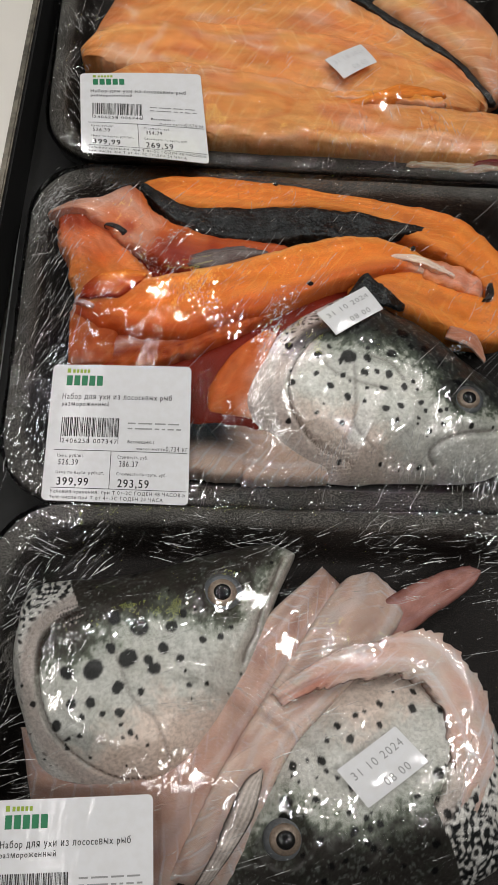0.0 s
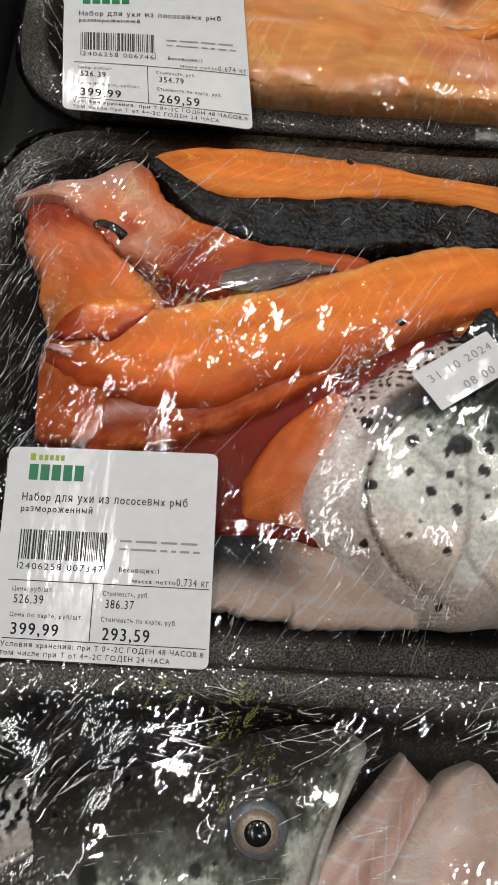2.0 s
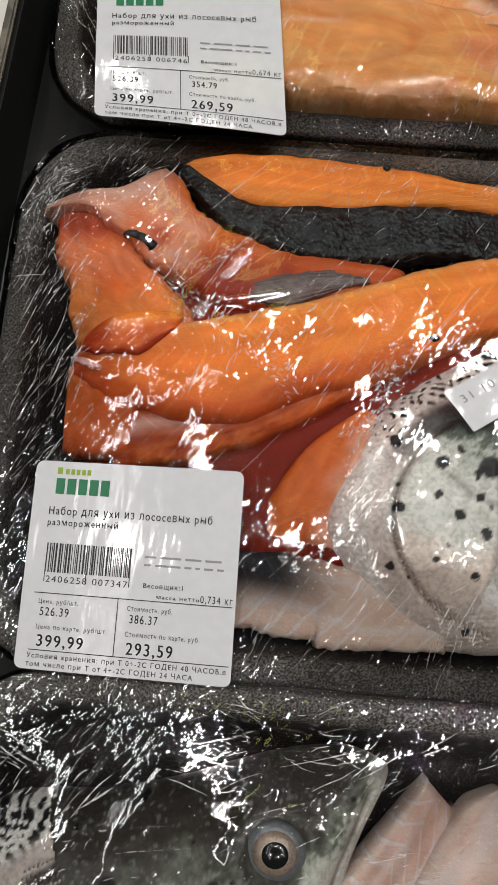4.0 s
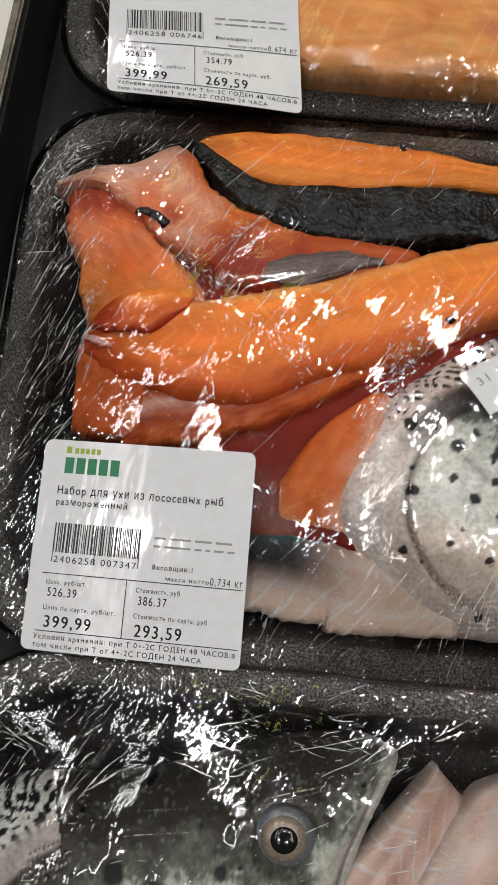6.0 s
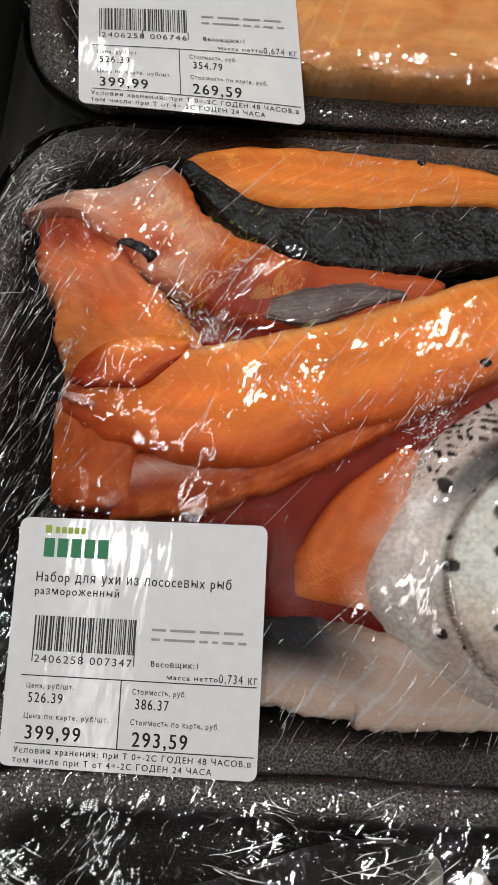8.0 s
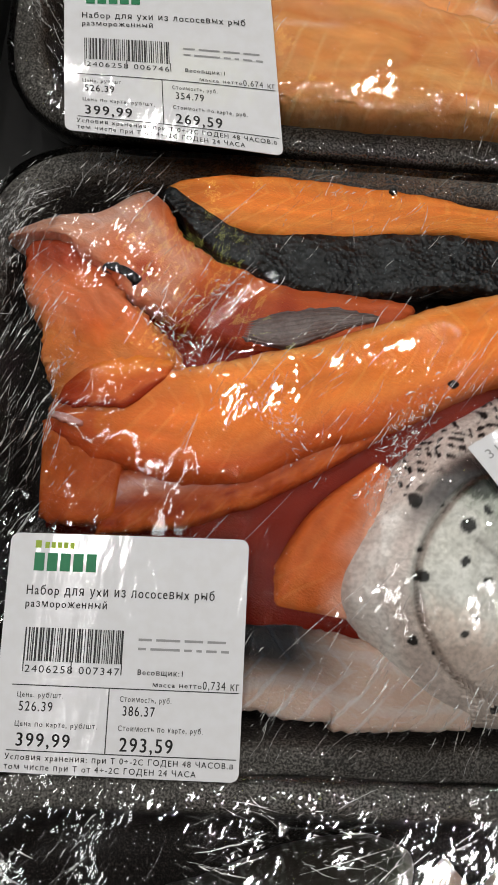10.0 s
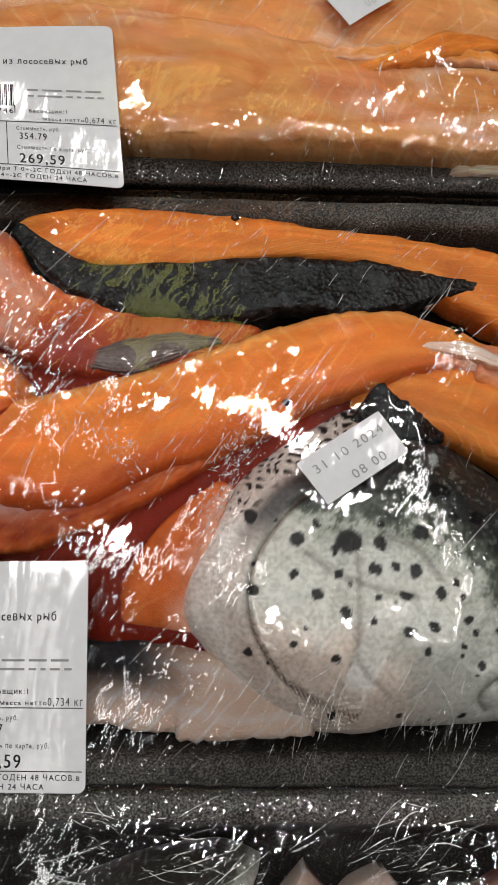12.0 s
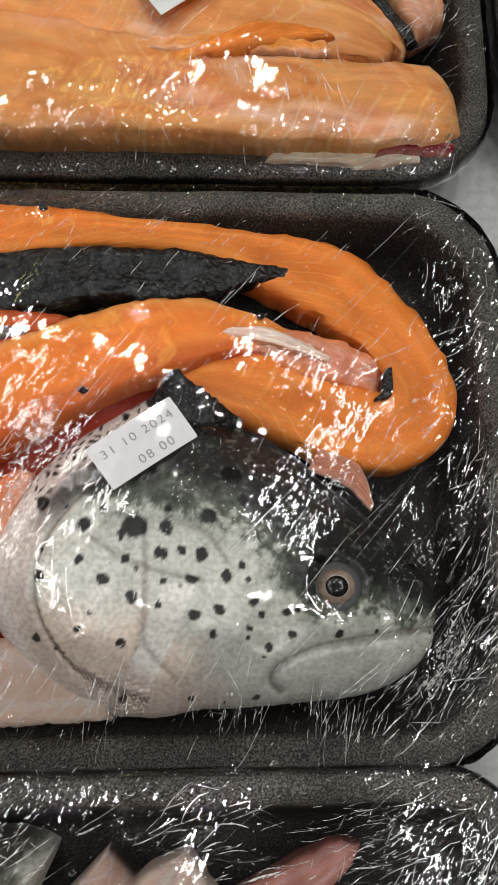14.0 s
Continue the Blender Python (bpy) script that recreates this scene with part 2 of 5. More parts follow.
BLACK_PLASTIC = plain_material("black_plastic", (0.008, 0.0075, 0.007), 0.75, 0, 0.2, 200)
LIP = plain_material("worn_edge", (0.24, 0.21, 0.16), 0.5, 0.2, 0.4, 260)
WHITE_CASE = plain_material("white_case", (0.70, 0.66, 0.60), 0.35, 0, 0.03, 60)
WALL = plain_material("wall_paint", (0.05, 0.048, 0.045), 0.8, 0, 0.04, 20)


# ---- mesh helpers ----
def mesh_object(name, verts, faces, material, parent=None, label="", smooth=True, colours=None, uvs=None):
    data = bpy.data.meshes.new(name)
    data.from_pydata([tuple(map(float, v)) for v in verts], [], faces)
    data.materials.append(material)
    if smooth:
        data.shade_smooth()
    if colours is not None:
        layer = data.color_attributes.new("tint", "FLOAT_COLOR", "POINT")
        full = np.ones((len(verts), 4), dtype=np.float32)
        full[:, :3] = np.clip(colours, 0, 1)
        layer.data.foreach_set("color", full.ravel())
    if uvs is not None:
        layer = data.uv_layers.new(name="UVMap")
        index = np.zeros(len(data.loops), dtype=np.int32)
        data.loops.foreach_get("vertex_index", index)
        layer.data.foreach_set("uv", np.asarray(uvs, dtype=np.float32)[index].ravel())
    data.update()
    ob = new(name, data)
    if parent is not None:
        ob.parent = parent
    if label:
        ob["label"] = label
    return ob


def part(name, bm, material, parent, label=""):
    data = bpy.data.meshes.new(name)
    bm.to_mesh(data)
    bm.free()
    data.materials.append(material)
    data.shade_smooth()
    ob = new(name, data)
    ob.parent = parent
    if label:
        ob["label"] = label
    return ob


def smooth_line(points, count):
    """Catmull-Rom through the points, sampled evenly along its length."""
    p = np.array(points, dtype=float)
    if len(p) < 3:
        f = np.linspace(0, 1, count)[:, None]
        return p[0] * (1 - f) + p[-1] * f
    ends = np.vstack([2 * p[0] - p[1], p, 2 * p[-1] - p[-2]])
    dense = []
    for k in range(len(p) - 1):
        a, b, c, d = ends[k:k + 4]
        s = np.linspace(0, 1, 24, endpoint=False)[:, None]
        dense.append(0.5 * (2 * b + (c - a) * s + (2 * a - 5 * b + 4 * c - d) * s ** 2 + (3 * b - a - 3 * c + d) * s ** 3))
    dense = np.vstack(dense + [p[-1:]])
    run = np.concatenate([[0], np.cumsum(np.linalg.norm(np.diff(dense[:, :2], axis=0), axis=1))])
    want = np.linspace(0, run[-1], count)
    return np.stack([np.interp(want, run, dense[:, i]) for i in range(dense.shape[1])], 1)


def wobble(x, y, scale, seed=0.0):
    return np.array([noise.noise((a * scale + seed, b * scale - seed, seed * 1.7)) for a, b in zip(x.ravel(), y.ravel())]).reshape(x.shape)


TOPS = []      # upper surfaces of the food, for the film to lie on


def loft(name, low, high, tops, thick, material, tint, parent=None, label="", count=60, across=22, power=9.0, relief=None, rough=0.0006, film=True, ragged=0.0014, bulge=0.42):
    """A soft closed slab between two edge lines: domed above, flatter below.
    tops: heights of the crown along it; tint(x, y, u, v, z) gives the colours."""
    a, b = smooth_line(low, count), smooth_line(high, count)
    u = np.linspace(0, 1, count)
    crown = np.interp(u, np.linspace(0, 1, len(tops)), tops)
    depth = np.interp(u, np.linspace(0, 1, len(np.atleast_1d(thick))), np.atleast_1d(thick))
    taper = np.clip(np.minimum(u, 1 - u) / 0.07, 0, 1)
    taper = np.sqrt(1 - (1 - taper) ** 2) * 0.75 + 0.25
    ang = np.linspace(-math.pi / 2, math.pi / 2, across)
    v = np.sin(ang)
    U, V = np.meshgrid(u, v, indexing="ij")
    mid, half = (a + b) / 2, (b - a) / 2
    X = mid[:, None, 0] + half[:, None, 0] * V
    Y = mid[:, None, 1] + half[:, None, 1] * V
    jag = (0.7 * wobble(X, Y, 110, 3.0) + 0.5 * wobble(X, Y, 480, 4.0) + 0.3 * wobble(X, Y, 1100, 6.0)) * ragged
    X, Y = X + jag * (np.abs(V) > 0.9), Y + jag * (np.abs(V) > 0.9)
    dome = (1 - np.abs(V) ** power) ** 0.5
    D = depth[:, None] * taper[:, None]
    top = crown[:, None] - bulge * depth[:, None] + bulge * D * dome + wobble(X, Y, 90, 1.0) * rough * 2 + wobble(X, Y, 300, 2.0) * rough * 0.6
    if relief is not None:
        top = top + relief(X, Y, U, V)
    under = crown[:, None] - depth[:, None] - 0.35 * D * dome
    if film:
        TOPS.append((X, Y, top))
    n, m = count, across
    verts = [(X[i, j], Y[i, j], top[i, j]) for i in range(n) for j in range(m)]
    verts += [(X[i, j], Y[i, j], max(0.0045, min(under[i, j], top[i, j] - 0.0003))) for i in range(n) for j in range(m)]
    faces = []
    for i in range(n - 1):
        for j in range(m - 1):
            p = i * m + j
            faces.append((p, p + m, p + m + 1, p + 1))
            q = p + n * m
            faces.append((q, q + 1, q + m + 1, q + m))
    for i in range(n - 1):
        for j in (0, m - 1):
            p, q = i * m + j, n * m + i * m + j
            faces.append((p, q, q + m, p + m) if j == 0 else (p, p + m, q + m, q))
    for j in range(m - 1):
        for i in (0, n - 1):
            p, q = i * m + j, n * m + i * m + j
            faces.append((p, p + 1, q + 1, q) if i == 0 else (p, q, q + 1, p + 1))
    run = np.concatenate([[0], np.cumsum(np.linalg.norm(np.diff(mid, axis=0), axis=1))])
    uv = np.stack([np.repeat(run[:, None], m, 1).ravel(), V.ravel()], 1)
    colours = tint(X.ravel(), Y.ravel(), U.ravel(), V.ravel(), top.ravel())
    # undersides a fifth darker: shade painted into the tint
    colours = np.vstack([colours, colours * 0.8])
    return mesh_object(name, verts, faces, material, parent, label, True, colours, np.vstack([uv, uv]))


def blend(a, b, f):
    f = np.clip(f, 0, 1)[:, None]
    return np.asarray(a) * (1 - f) + np.asarray(b) * f


def step(x, lo, hi):
    f = np.clip((x - lo) / (hi - lo), 0, 1)
    return f * f * (3 - 2 * f)


def line_distance(x, y, points, count=80):
    p = smooth_line(points, count)
    d = np.full(x.shape, 9.0)
    for q in p:
        d = np.minimum(d, np.hypot(x - q[0], y - q[1]))
    return d


# ---- flesh colours ----
ORANGE, DEEP, RED, PINK, PALE = (0.80, 0.278, 0.052), (0.66, 0.165, 0.040), (0.27, 0.030, 0.013), (0.72, 0.29, 0.15), (0.80, 0.60, 0.48)
AMBER = (0.69, 0.315, 0.105)


def streaks(u, v, seed=0.0, along=7.0, over=4.0):
    """Soft bands that run along a piece."""
    return wobble(u * along, v * over, 1.0, seed) + 0.6 * wobble(u * along * 3, v * over * 3, 1.0, seed + 4)


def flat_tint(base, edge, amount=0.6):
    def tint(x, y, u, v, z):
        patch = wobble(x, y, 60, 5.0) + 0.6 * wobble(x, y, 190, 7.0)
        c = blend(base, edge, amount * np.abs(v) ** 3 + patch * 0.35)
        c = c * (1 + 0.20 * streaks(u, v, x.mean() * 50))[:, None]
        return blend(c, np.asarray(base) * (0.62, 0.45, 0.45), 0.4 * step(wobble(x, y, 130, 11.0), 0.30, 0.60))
    return tint


# ---- the store around ----
def box(name, x0, x1, y0, y1, z0, z1, material, parent=None, label="", bevel=0.0):
    bm = bmesh.new()
    bmesh.ops.create_cube(bm, size=1, matrix=Matrix.Translation(((x0 + x1) / 2, (y0 + y1) / 2, (z0 + z1) / 2)) @ Matrix.Diagonal((x1 - x0, y1 - y0, z1 - z0, 1)))
    if bevel:
        bmesh.ops.bevel(bm, geom=bm.edges[:], offset=bevel, segments=3, affect="EDGES")
    ob = part(name, bm, material, parent, label)
    ob.data.shade_flat()
    return ob


tagged(box("shelf", -0.118, 1.2, -0.5, 0.95, -0.02, 0.0, STEEL), "grey metal shelf of the chilled display", "shelf", kind="structure")
tagged(box("floor", -3.2, 3.2, -3.2, 3.2, -0.95, -0.9, WALL), "pale store floor", "floor", kind="structure")
tagged(box("ceiling", -3.2, 3.2, -3.2, 3.2, 2.5, 2.55, WALL), "plain store ceiling", "ceiling", kind="structure")
tagged(box("wall_north", -3.2, 3.2, 3.2, 3.3, -0.9, 2.5, WALL), "plain store wall", "wall", kind="structure")
tagged(box("wall_south", -3.2, 3.2, -3.3, -3.2, -0.9, 2.5, WALL), "plain store wall", "wall", kind="structure")
tagged(box("wall_east", 3.2, 3.3, -3.2, 3.2, -0.9, 2.5, WALL), "plain store wall", "wall", kind="structure")
tagged(box("wall_west", -3.3, -3.2, -3.2, 3.2, -0.9, 2.5, WALL), "plain store wall", "wall", kind="structure")

# black sheet added over the shelf so that the gaps between trays stay dark
tagged(box("dark_sheet", -0.117, 0.138, -0.5, 0.95, 0.0002, 0.0012, BLACK_PLASTIC), "thin black sheet added under the trays to darken the gaps", "mat", kind="structure")
# black side panel of the shelf, leaning a little
divider = new("side_panel")
divider.matrix_world = pose(-0.1165, 0.26, 0.0, 0, 0, -2.2)
tagged(divider, "black plastic side panel with a worn brown edge", "panel", kind="structure")
box("panel", -0.0026, 0.0, -0.8, 0.7, -0.0, 0.030, BLACK_PLASTIC, divider, "", 0.001)
box("edge_strip", -0.0042, -0.0008, -0.8, 0.7, 0.0302, 0.0325, LIP, divider, "worn brown edge strip", 0.0008)


sign = new("hanging_sign")
sign.location = (-0.10, 1.15, 1.3)
tagged(sign, "yellow-green lit sign hung over the display", "sign")
box("sign_face", -0.15, 0.15, -0.10, 0.10, -0.004, 0.0, SIGN_FACE, sign, "glowing yellow-green face")
box("sign_frame", -0.16, 0.16, -0.11, 0.11, 0.0005, 0.02, BLACK_PLASTIC, sign, "black frame")
for hx in (-0.14, 0.14):
    box("hanger", hx - 0.002, hx + 0.002, -0.002, 0.002, 0.02, 1.2, BLACK_PLASTIC, sign)


ledge = tagged(box("white_ledge", -1.5, -0.0045, -0.8, 0.7, -0.02, 0.029, WHITE_CASE), "white enamelled ledge of the display case", "ledge", kind="structure")
ledge.matrix_world = divider.matrix_world


# ---- trays ----
RIM = 0.0285
SIZE = (0.256, 0.171)


def rounded(cx, cy, sx, sy, r, count=14, total=220):
    pts = []
    for k, (ux, uy) in enumerate(((1, 1), (-1, 1), (-1, -1), (1, -1))):
        for i in range(count):
            a = math.pi / 2 * (k + i / (count - 1))
            pts.append((cx + ux * (sx / 2 - r) + r * math.cos(a), cy + uy * (sy / 2 - r) + r * math.sin(a)))
    # the same number of points, evenly, on every ring
    p = np.array(pts + pts[:1])
    run = np.concatenate([[0], np.cumsum(np.linalg.norm(np.diff(p, axis=0), axis=1))])
    want = np.linspace(0, run[-1], total, endpoint=False)
    return list(zip(np.interp(want, run, p[:, 0]), np.interp(want, run, p[:, 1])))


def ring_stack(rings):
    n = len(rings[0])
    verts = [p for ring in rings for p in ring]
    faces = []
    for k in range(len(rings) - 1):
        for i in range(n):
            j = (i + 1) % n
            faces.append((k * n + i, k * n + j, (k + 1) * n + j, (k + 1) * n + i))
    return verts, faces


def food_tray(cx, cy, label, group="trays of packed salmon", turn=0.0):
    tray = new("food_tray")
    tray.location = (0, 0, 0)
    tagged(tray, label, "food tray", group)
    steps = [(0.000, 0.0195), (0.0000, 0.0250), (0.0008, 0.0274), (0.0022, 0.0285), (0.0045, 0.0287), (0.0068, 0.0284), (0.0084, 0.0272), (0.0094, 0.0245), (0.0130, 0.0130), (0.0170, 0.0055), (0.0200, 0.0040)]
    outer = [(0.0145, 0.0), (0.0085, 0.010), (0.0015, 0.0190), (0.0, 0.0195)]
    rings, rim_sheen = [], []
    for inset, z in outer[:-1] + steps:
        ring = rounded(0, 0, SIZE[0] - 2 * inset, SIZE[1] - 2 * inset, 0.030 - inset * 0.45)
        rings.append([(cx + x + 0.0006 * noise.noise((x * 60, y * 60, cx * 9)), cy + y + 0.0006 * noise.noise((x * 60, y * 60, cy * 9 + 4)),
                       z + (0.0012 * noise.noise((x * 25, y * 25, cy * 7)) if z > 0.018 else 0)) for x, y in ring])
        # rings near the top get lighter grey: sheen of the rim, painted
        rim_sheen += [1.0 if z > 0.0265 else 0.35 if z > 0.0235 else 0.0] * len(ring)
    verts, faces = ring_stack(rings)
    n = len(rings[0])
    faces.append(tuple(range(n))[::-1])
    last = (len(rings) - 1) * n
    faces.append(tuple(range(last, last + n)))
    body = mesh_object("tray_body", verts, faces, FOAM, tray, "black foam tray with a rounded rim", colours=np.repeat(np.array(rim_sheen)[:, None], 3, 1))
    return tray


def film_surface(cx, cy, flats=(), seed=0.0):
    """Height of the stretched film over a tray on a grid, from the food below it."""
    nx, ny = 150, 100
    xs = np.linspace(cx - SIZE[0] / 2 + 0.001, cx + SIZE[0] / 2 - 0.001, nx)
    ys = np.linspace(cy - SIZE[1] / 2 + 0.001, cy + SIZE[1] / 2 - 0.001, ny)
    z = np.full((nx, ny), RIM + 0.0006)
    dx, dy = xs[1] - xs[0], ys[1] - ys[0]
    for X, Y, T in TOPS:
        i = np.rint((X.ravel() - xs[0]) / dx).astype(int)
        j = np.rint((Y.ravel() - ys[0]) / dy).astype(int)
        ok = (i >= 0) & (i < nx) & (j >= 0) & (j < ny)
        np.maximum.at(z, (i[ok], j[ok]), T.ravel()[ok] + 0.0008)
    hard = z.copy()
    for k in range(1400):
        p = np.pad(z, 1, mode="edge")
        z = np.maximum(hard, (p[:-2, 1:-1] + p[2:, 1:-1] + p[1:-1, :-2] + p[1:-1, 2:]) / 4)
        z[0, :], z[-1, :], z[:, 0], z[:, -1] = RIM + 0.0006, RIM + 0.0006, RIM + 0.0006, RIM + 0.0006
    for k in range(3):
        p = np.pad(z, 1, mode="edge")
        z = np.maximum(hard, (p[:-2, 1:-1] + p[2:, 1:-1] + p[1:-1, :-2] + p[1:-1, 2:]) / 4)
    return xs, ys, z


def film_height(surface, x, y):
    xs, ys, z = surface
    i = np.clip((np.asarray(x) - xs[0]) / (xs[1] - xs[0]), 0, len(xs) - 1.001)
    j = np.clip((np.asarray(y) - ys[0]) / (ys[1] - ys[0]), 0, len(ys) - 1.001)
    a, b = i.astype(int), j.astype(int)
    f, g = i - a, j - b
    return z[a, b] * (1 - f) * (1 - g) + z[a + 1, b] * f * (1 - g) + z[a, b + 1] * (1 - f) * g + z[a + 1, b + 1] * f * g


def lattice(x, y, seed=0.0):
    """Smooth value noise from 0 to 1 on whole arrays."""
    i, j = np.floor(x), np.floor(y)
    f, g = x - i, y - j
    f, g = f * f * (3 - 2 * f), g * g * (3 - 2 * g)

    def corner(a, b):
        v = np.sin(a * 127.1 + b * 311.7 + seed * 74.7) * 43758.5453
        return v - np.floor(v)
    low = corner(i, j) * (1 - f) + corner(i + 1, j) * f
    high = corner(i, j + 1) * (1 - f) + corner(i + 1, j + 1) * f
    return low * (1 - g) + high * g


def wrap(tray, cx, cy, surface, lean, loose=(), ridges=(), slack=1.0):
    """The film: over the food, round the rim and down the sides.
    loose: (x, y, radius, amount) of crumpled patches; ridges: (points, width, height) of single folds."""
    total = 480
    rings, pull = [], []
    c, h = math.cos(radians(lean)), math.sin(radians(lean))
    for k in np.linspace(0.01, 1, 120):
        x, y = np.array(rounded(0, 0, SIZE[0] * k, SIZE[1] * k, 0.030 * k, total=total)).T
        edge = slack * max(0.0, (k - 0.80) / 0.20)
        amount = np.zeros(total)
        for px, py, r, a in loose:
            amount = np.maximum(amount, a * np.exp(-(np.hypot(cx + x - px, cy + y - py) / r) ** 2))
        z = film_height(surface, cx + x, cy + y)
        p, q = x * c + y * h, y * c - x * h
        warp = 1.2 * lattice(x * 70, y * 70, 2.0)
        crest = 1 - np.abs(2 * lattice(p * 55 + warp, q * 190 + warp, cy * 10) - 1)
        wide = 1 - np.abs(2 * lattice(x * 85 + warp, y * 85 - warp, cy * 10 + 5) - 1)
        z = z + (0.00022 * crest + 0.00030 * wide) * (0.25 + 1.1 * amount + 1.3 * edge) * min(1, (1 - k) * 12 + 0.2)
        for points, w, tall in ridges:
            z = z + tall * np.exp(-(line_distance(cx + x, cy + y, points, 60) / w) ** 2)
        rings.append(list(zip(cx + x, cy + y, z)))
        pull.append(np.stack([np.full(total, edge), amount, np.zeros(total)], 1))
    for grow, z in ((0.0016, 0.0285), (0.0024, 0.0255), (0.0018, 0.0210), (-0.0010, 0.0170), (-0.014, 0.0080), (-0.026, 0.0012)):
        ring = rounded(0, 0, SIZE[0] + grow, SIZE[1] + grow, 0.031, total=total)
        rings.append([(cx + x + 0.0006 * noise.noise((x * 300, y * 300, z * 90)), cy + y + 0.0006 * noise.noise((x * 300, y * 300, 7 + z * 90)), z) for x, y in ring])
        pull.append(np.tile((1.0, 0.0, 0.0), (total, 1)))
    verts, faces = ring_stack(rings)
    faces = [f[::-1] for f in faces] + [tuple(range(total))]
    return mesh_object("stretch_film", verts, faces, FILM, tray, "clear crinkled stretch film", colours=np.vstack(pull))


def film_creases(tray, cx, cy, surface, bundles, seed, lean=56.0, strong=(), crumpled=(), lines=44):
    """Pulled folds of the film: bundles of thin rounded ridges that run side by side.
    strong: (x, y, count, lean, spread) of bundles with a place of their own."""
    rng = random.Random(seed)
    verts, faces = [], []

    def ridge(px, py, angle, long, wide, bend, kink=0.05):
        steps = 5 if long < 0.005 else 10
        k = len(verts)
        px, py = px - math.cos(angle) * long / 2, py - math.sin(angle) * long / 2
        for i in range(steps + 1):
            f = i / steps
            w = wide * math.sin(math.pi * min(0.97, max(0.03, f))) ** 0.5 * (1 + 0.65 * rng.uniform(-1, 1))
            a = angle + bend * (f - 0.5) + rng.gauss(0, kink)
            nx, ny = -math.sin(a), math.cos(a)
            for q in range(5):
                c, h = math.cos(math.pi * q / 4), math.sin(math.pi * q / 4)
                verts.append((px - nx * w * c, py - ny * w * c, h * w * 0.9))
            px, py = px + math.cos(a) * long / steps, py + math.sin(a) * long / steps
        faces.extend((k + 5 * i + q, k + 5 * i + q + 5, k + 5 * i + q + 6, k + 5 * i + q + 1) for i in range(steps) for q in range(4))

    spots = [(cx + x, cy + y, n, a, r) for x, y, n, a, r in strong]
    marked = {(p[0], p[1]) for p in spots}
    for b in range(bundles):
        if rng.random() < 0.62:
            if rng.random() < 0.5:
                x, y = rng.choice((-1, 1)) * (SIZE[0] / 2 - rng.uniform(0.006, 0.024)), rng.uniform(-0.45, 0.45) * SIZE[1]
            else:
                x, y = rng.uniform(-0.45, 0.45) * SIZE[0], rng.choice((-1, 1)) * (SIZE[1] / 2 - rng.uniform(0.006, 0.022))
            spots.append((cx + x, cy + y, rng.randrange(8, 34), lean + rng.gauss(0, 20), rng.uniform(0.003, 0.008)))
        else:
            spots.append((cx + rng.uniform(-0.42, 0.42) * SIZE[0], cy + rng.uniform(-0.42, 0.42) * SIZE[1], rng.randrange(5, 20), lean + rng.gauss(0, 7), rng.uniform(0.005, 0.014)))
    for sx, sy, count, slant, spread in spots:
        for k in range(count):
            angle = radians(slant + rng.gauss(0, 7 if rng.random() < 0.93 else 40))
            long = rng.choice((0.0010, 0.0014, 0.002, 0.003, 0.005, 0.009)) * rng.uniform(0.7, 1.5)
            if rng.random() < 0.04:
                long *= 2.2
            ridge(sx + rng.gauss(0, spread), sy + rng.gauss(0, spread), angle, long, rng.uniform(0.00004, 0.00014) * (1.6 if (sx, sy) in marked else 1.0), rng.gauss(0, 0.35), 0.3 if long < 0.0025 else 0.06)
    for sx, sy, count, slant, spread in crumpled:
        along = radians(slant)
        for k in range(int(count * 1.2)):
            f, g = rng.gauss(0, spread * 1.1), rng.gauss(0, spread * 0.36)
            ridge(cx + sx + f * math.cos(along) - g * math.sin(along), cy + sy + f * math.sin(along) + g * math.cos(along), along + rng.gauss(0, 0.6),
                  rng.choice((0.0004, 0.0006, 0.0009, 0.0014, 0.0024)) * rng.uniform(0.7, 1.3), rng.uniform(0.00006, 0.00026), rng.gauss(0, 0.9), 0.25)
    for k in range(lines):
        # long straight pulls across the pack
        x, y = cx + rng.uniform(-0.25, 0.45) * SIZE[0], cy + rng.uniform(-0.40, 0.42) * SIZE[1]
        slant = lean - 8 + rng.gauss(0, 5)
        for q in range(rng.randrange(1, 4)):
            ridge(x + rng.gauss(0, 0.0012), y + rng.gauss(0, 0.0012), radians(slant + rng.gauss(0, 1.5)), rng.uniform(0.008, 0.030), rng.uniform(0.00004, 0.00011), rng.gauss(0, 0.04), 0.012)
    v = np.array(verts)
    v[:, 0] = np.clip(v[:, 0], cx - SIZE[0] / 2 + 0.001, cx + SIZE[0] / 2 - 0.001)
    v[:, 1] = np.clip(v[:, 1], cy - SIZE[1] / 2 + 0.001, cy + SIZE[1] / 2 - 0.001)
    v[:, 2] += film_height(surface, v[:, 0], v[:, 1]) + 0.0002
    creases = mesh_object("film_creases", v, faces, CREASE, tray, "fine folds in the film, their glints painted white")
    creases["kind"] = "stuff"
    return creases


# ---- labels ----
SAME_SHAPE = str.maketrans("еосархАВЕКМНОРСТХ", "eocapxABEKMHOPCTX")


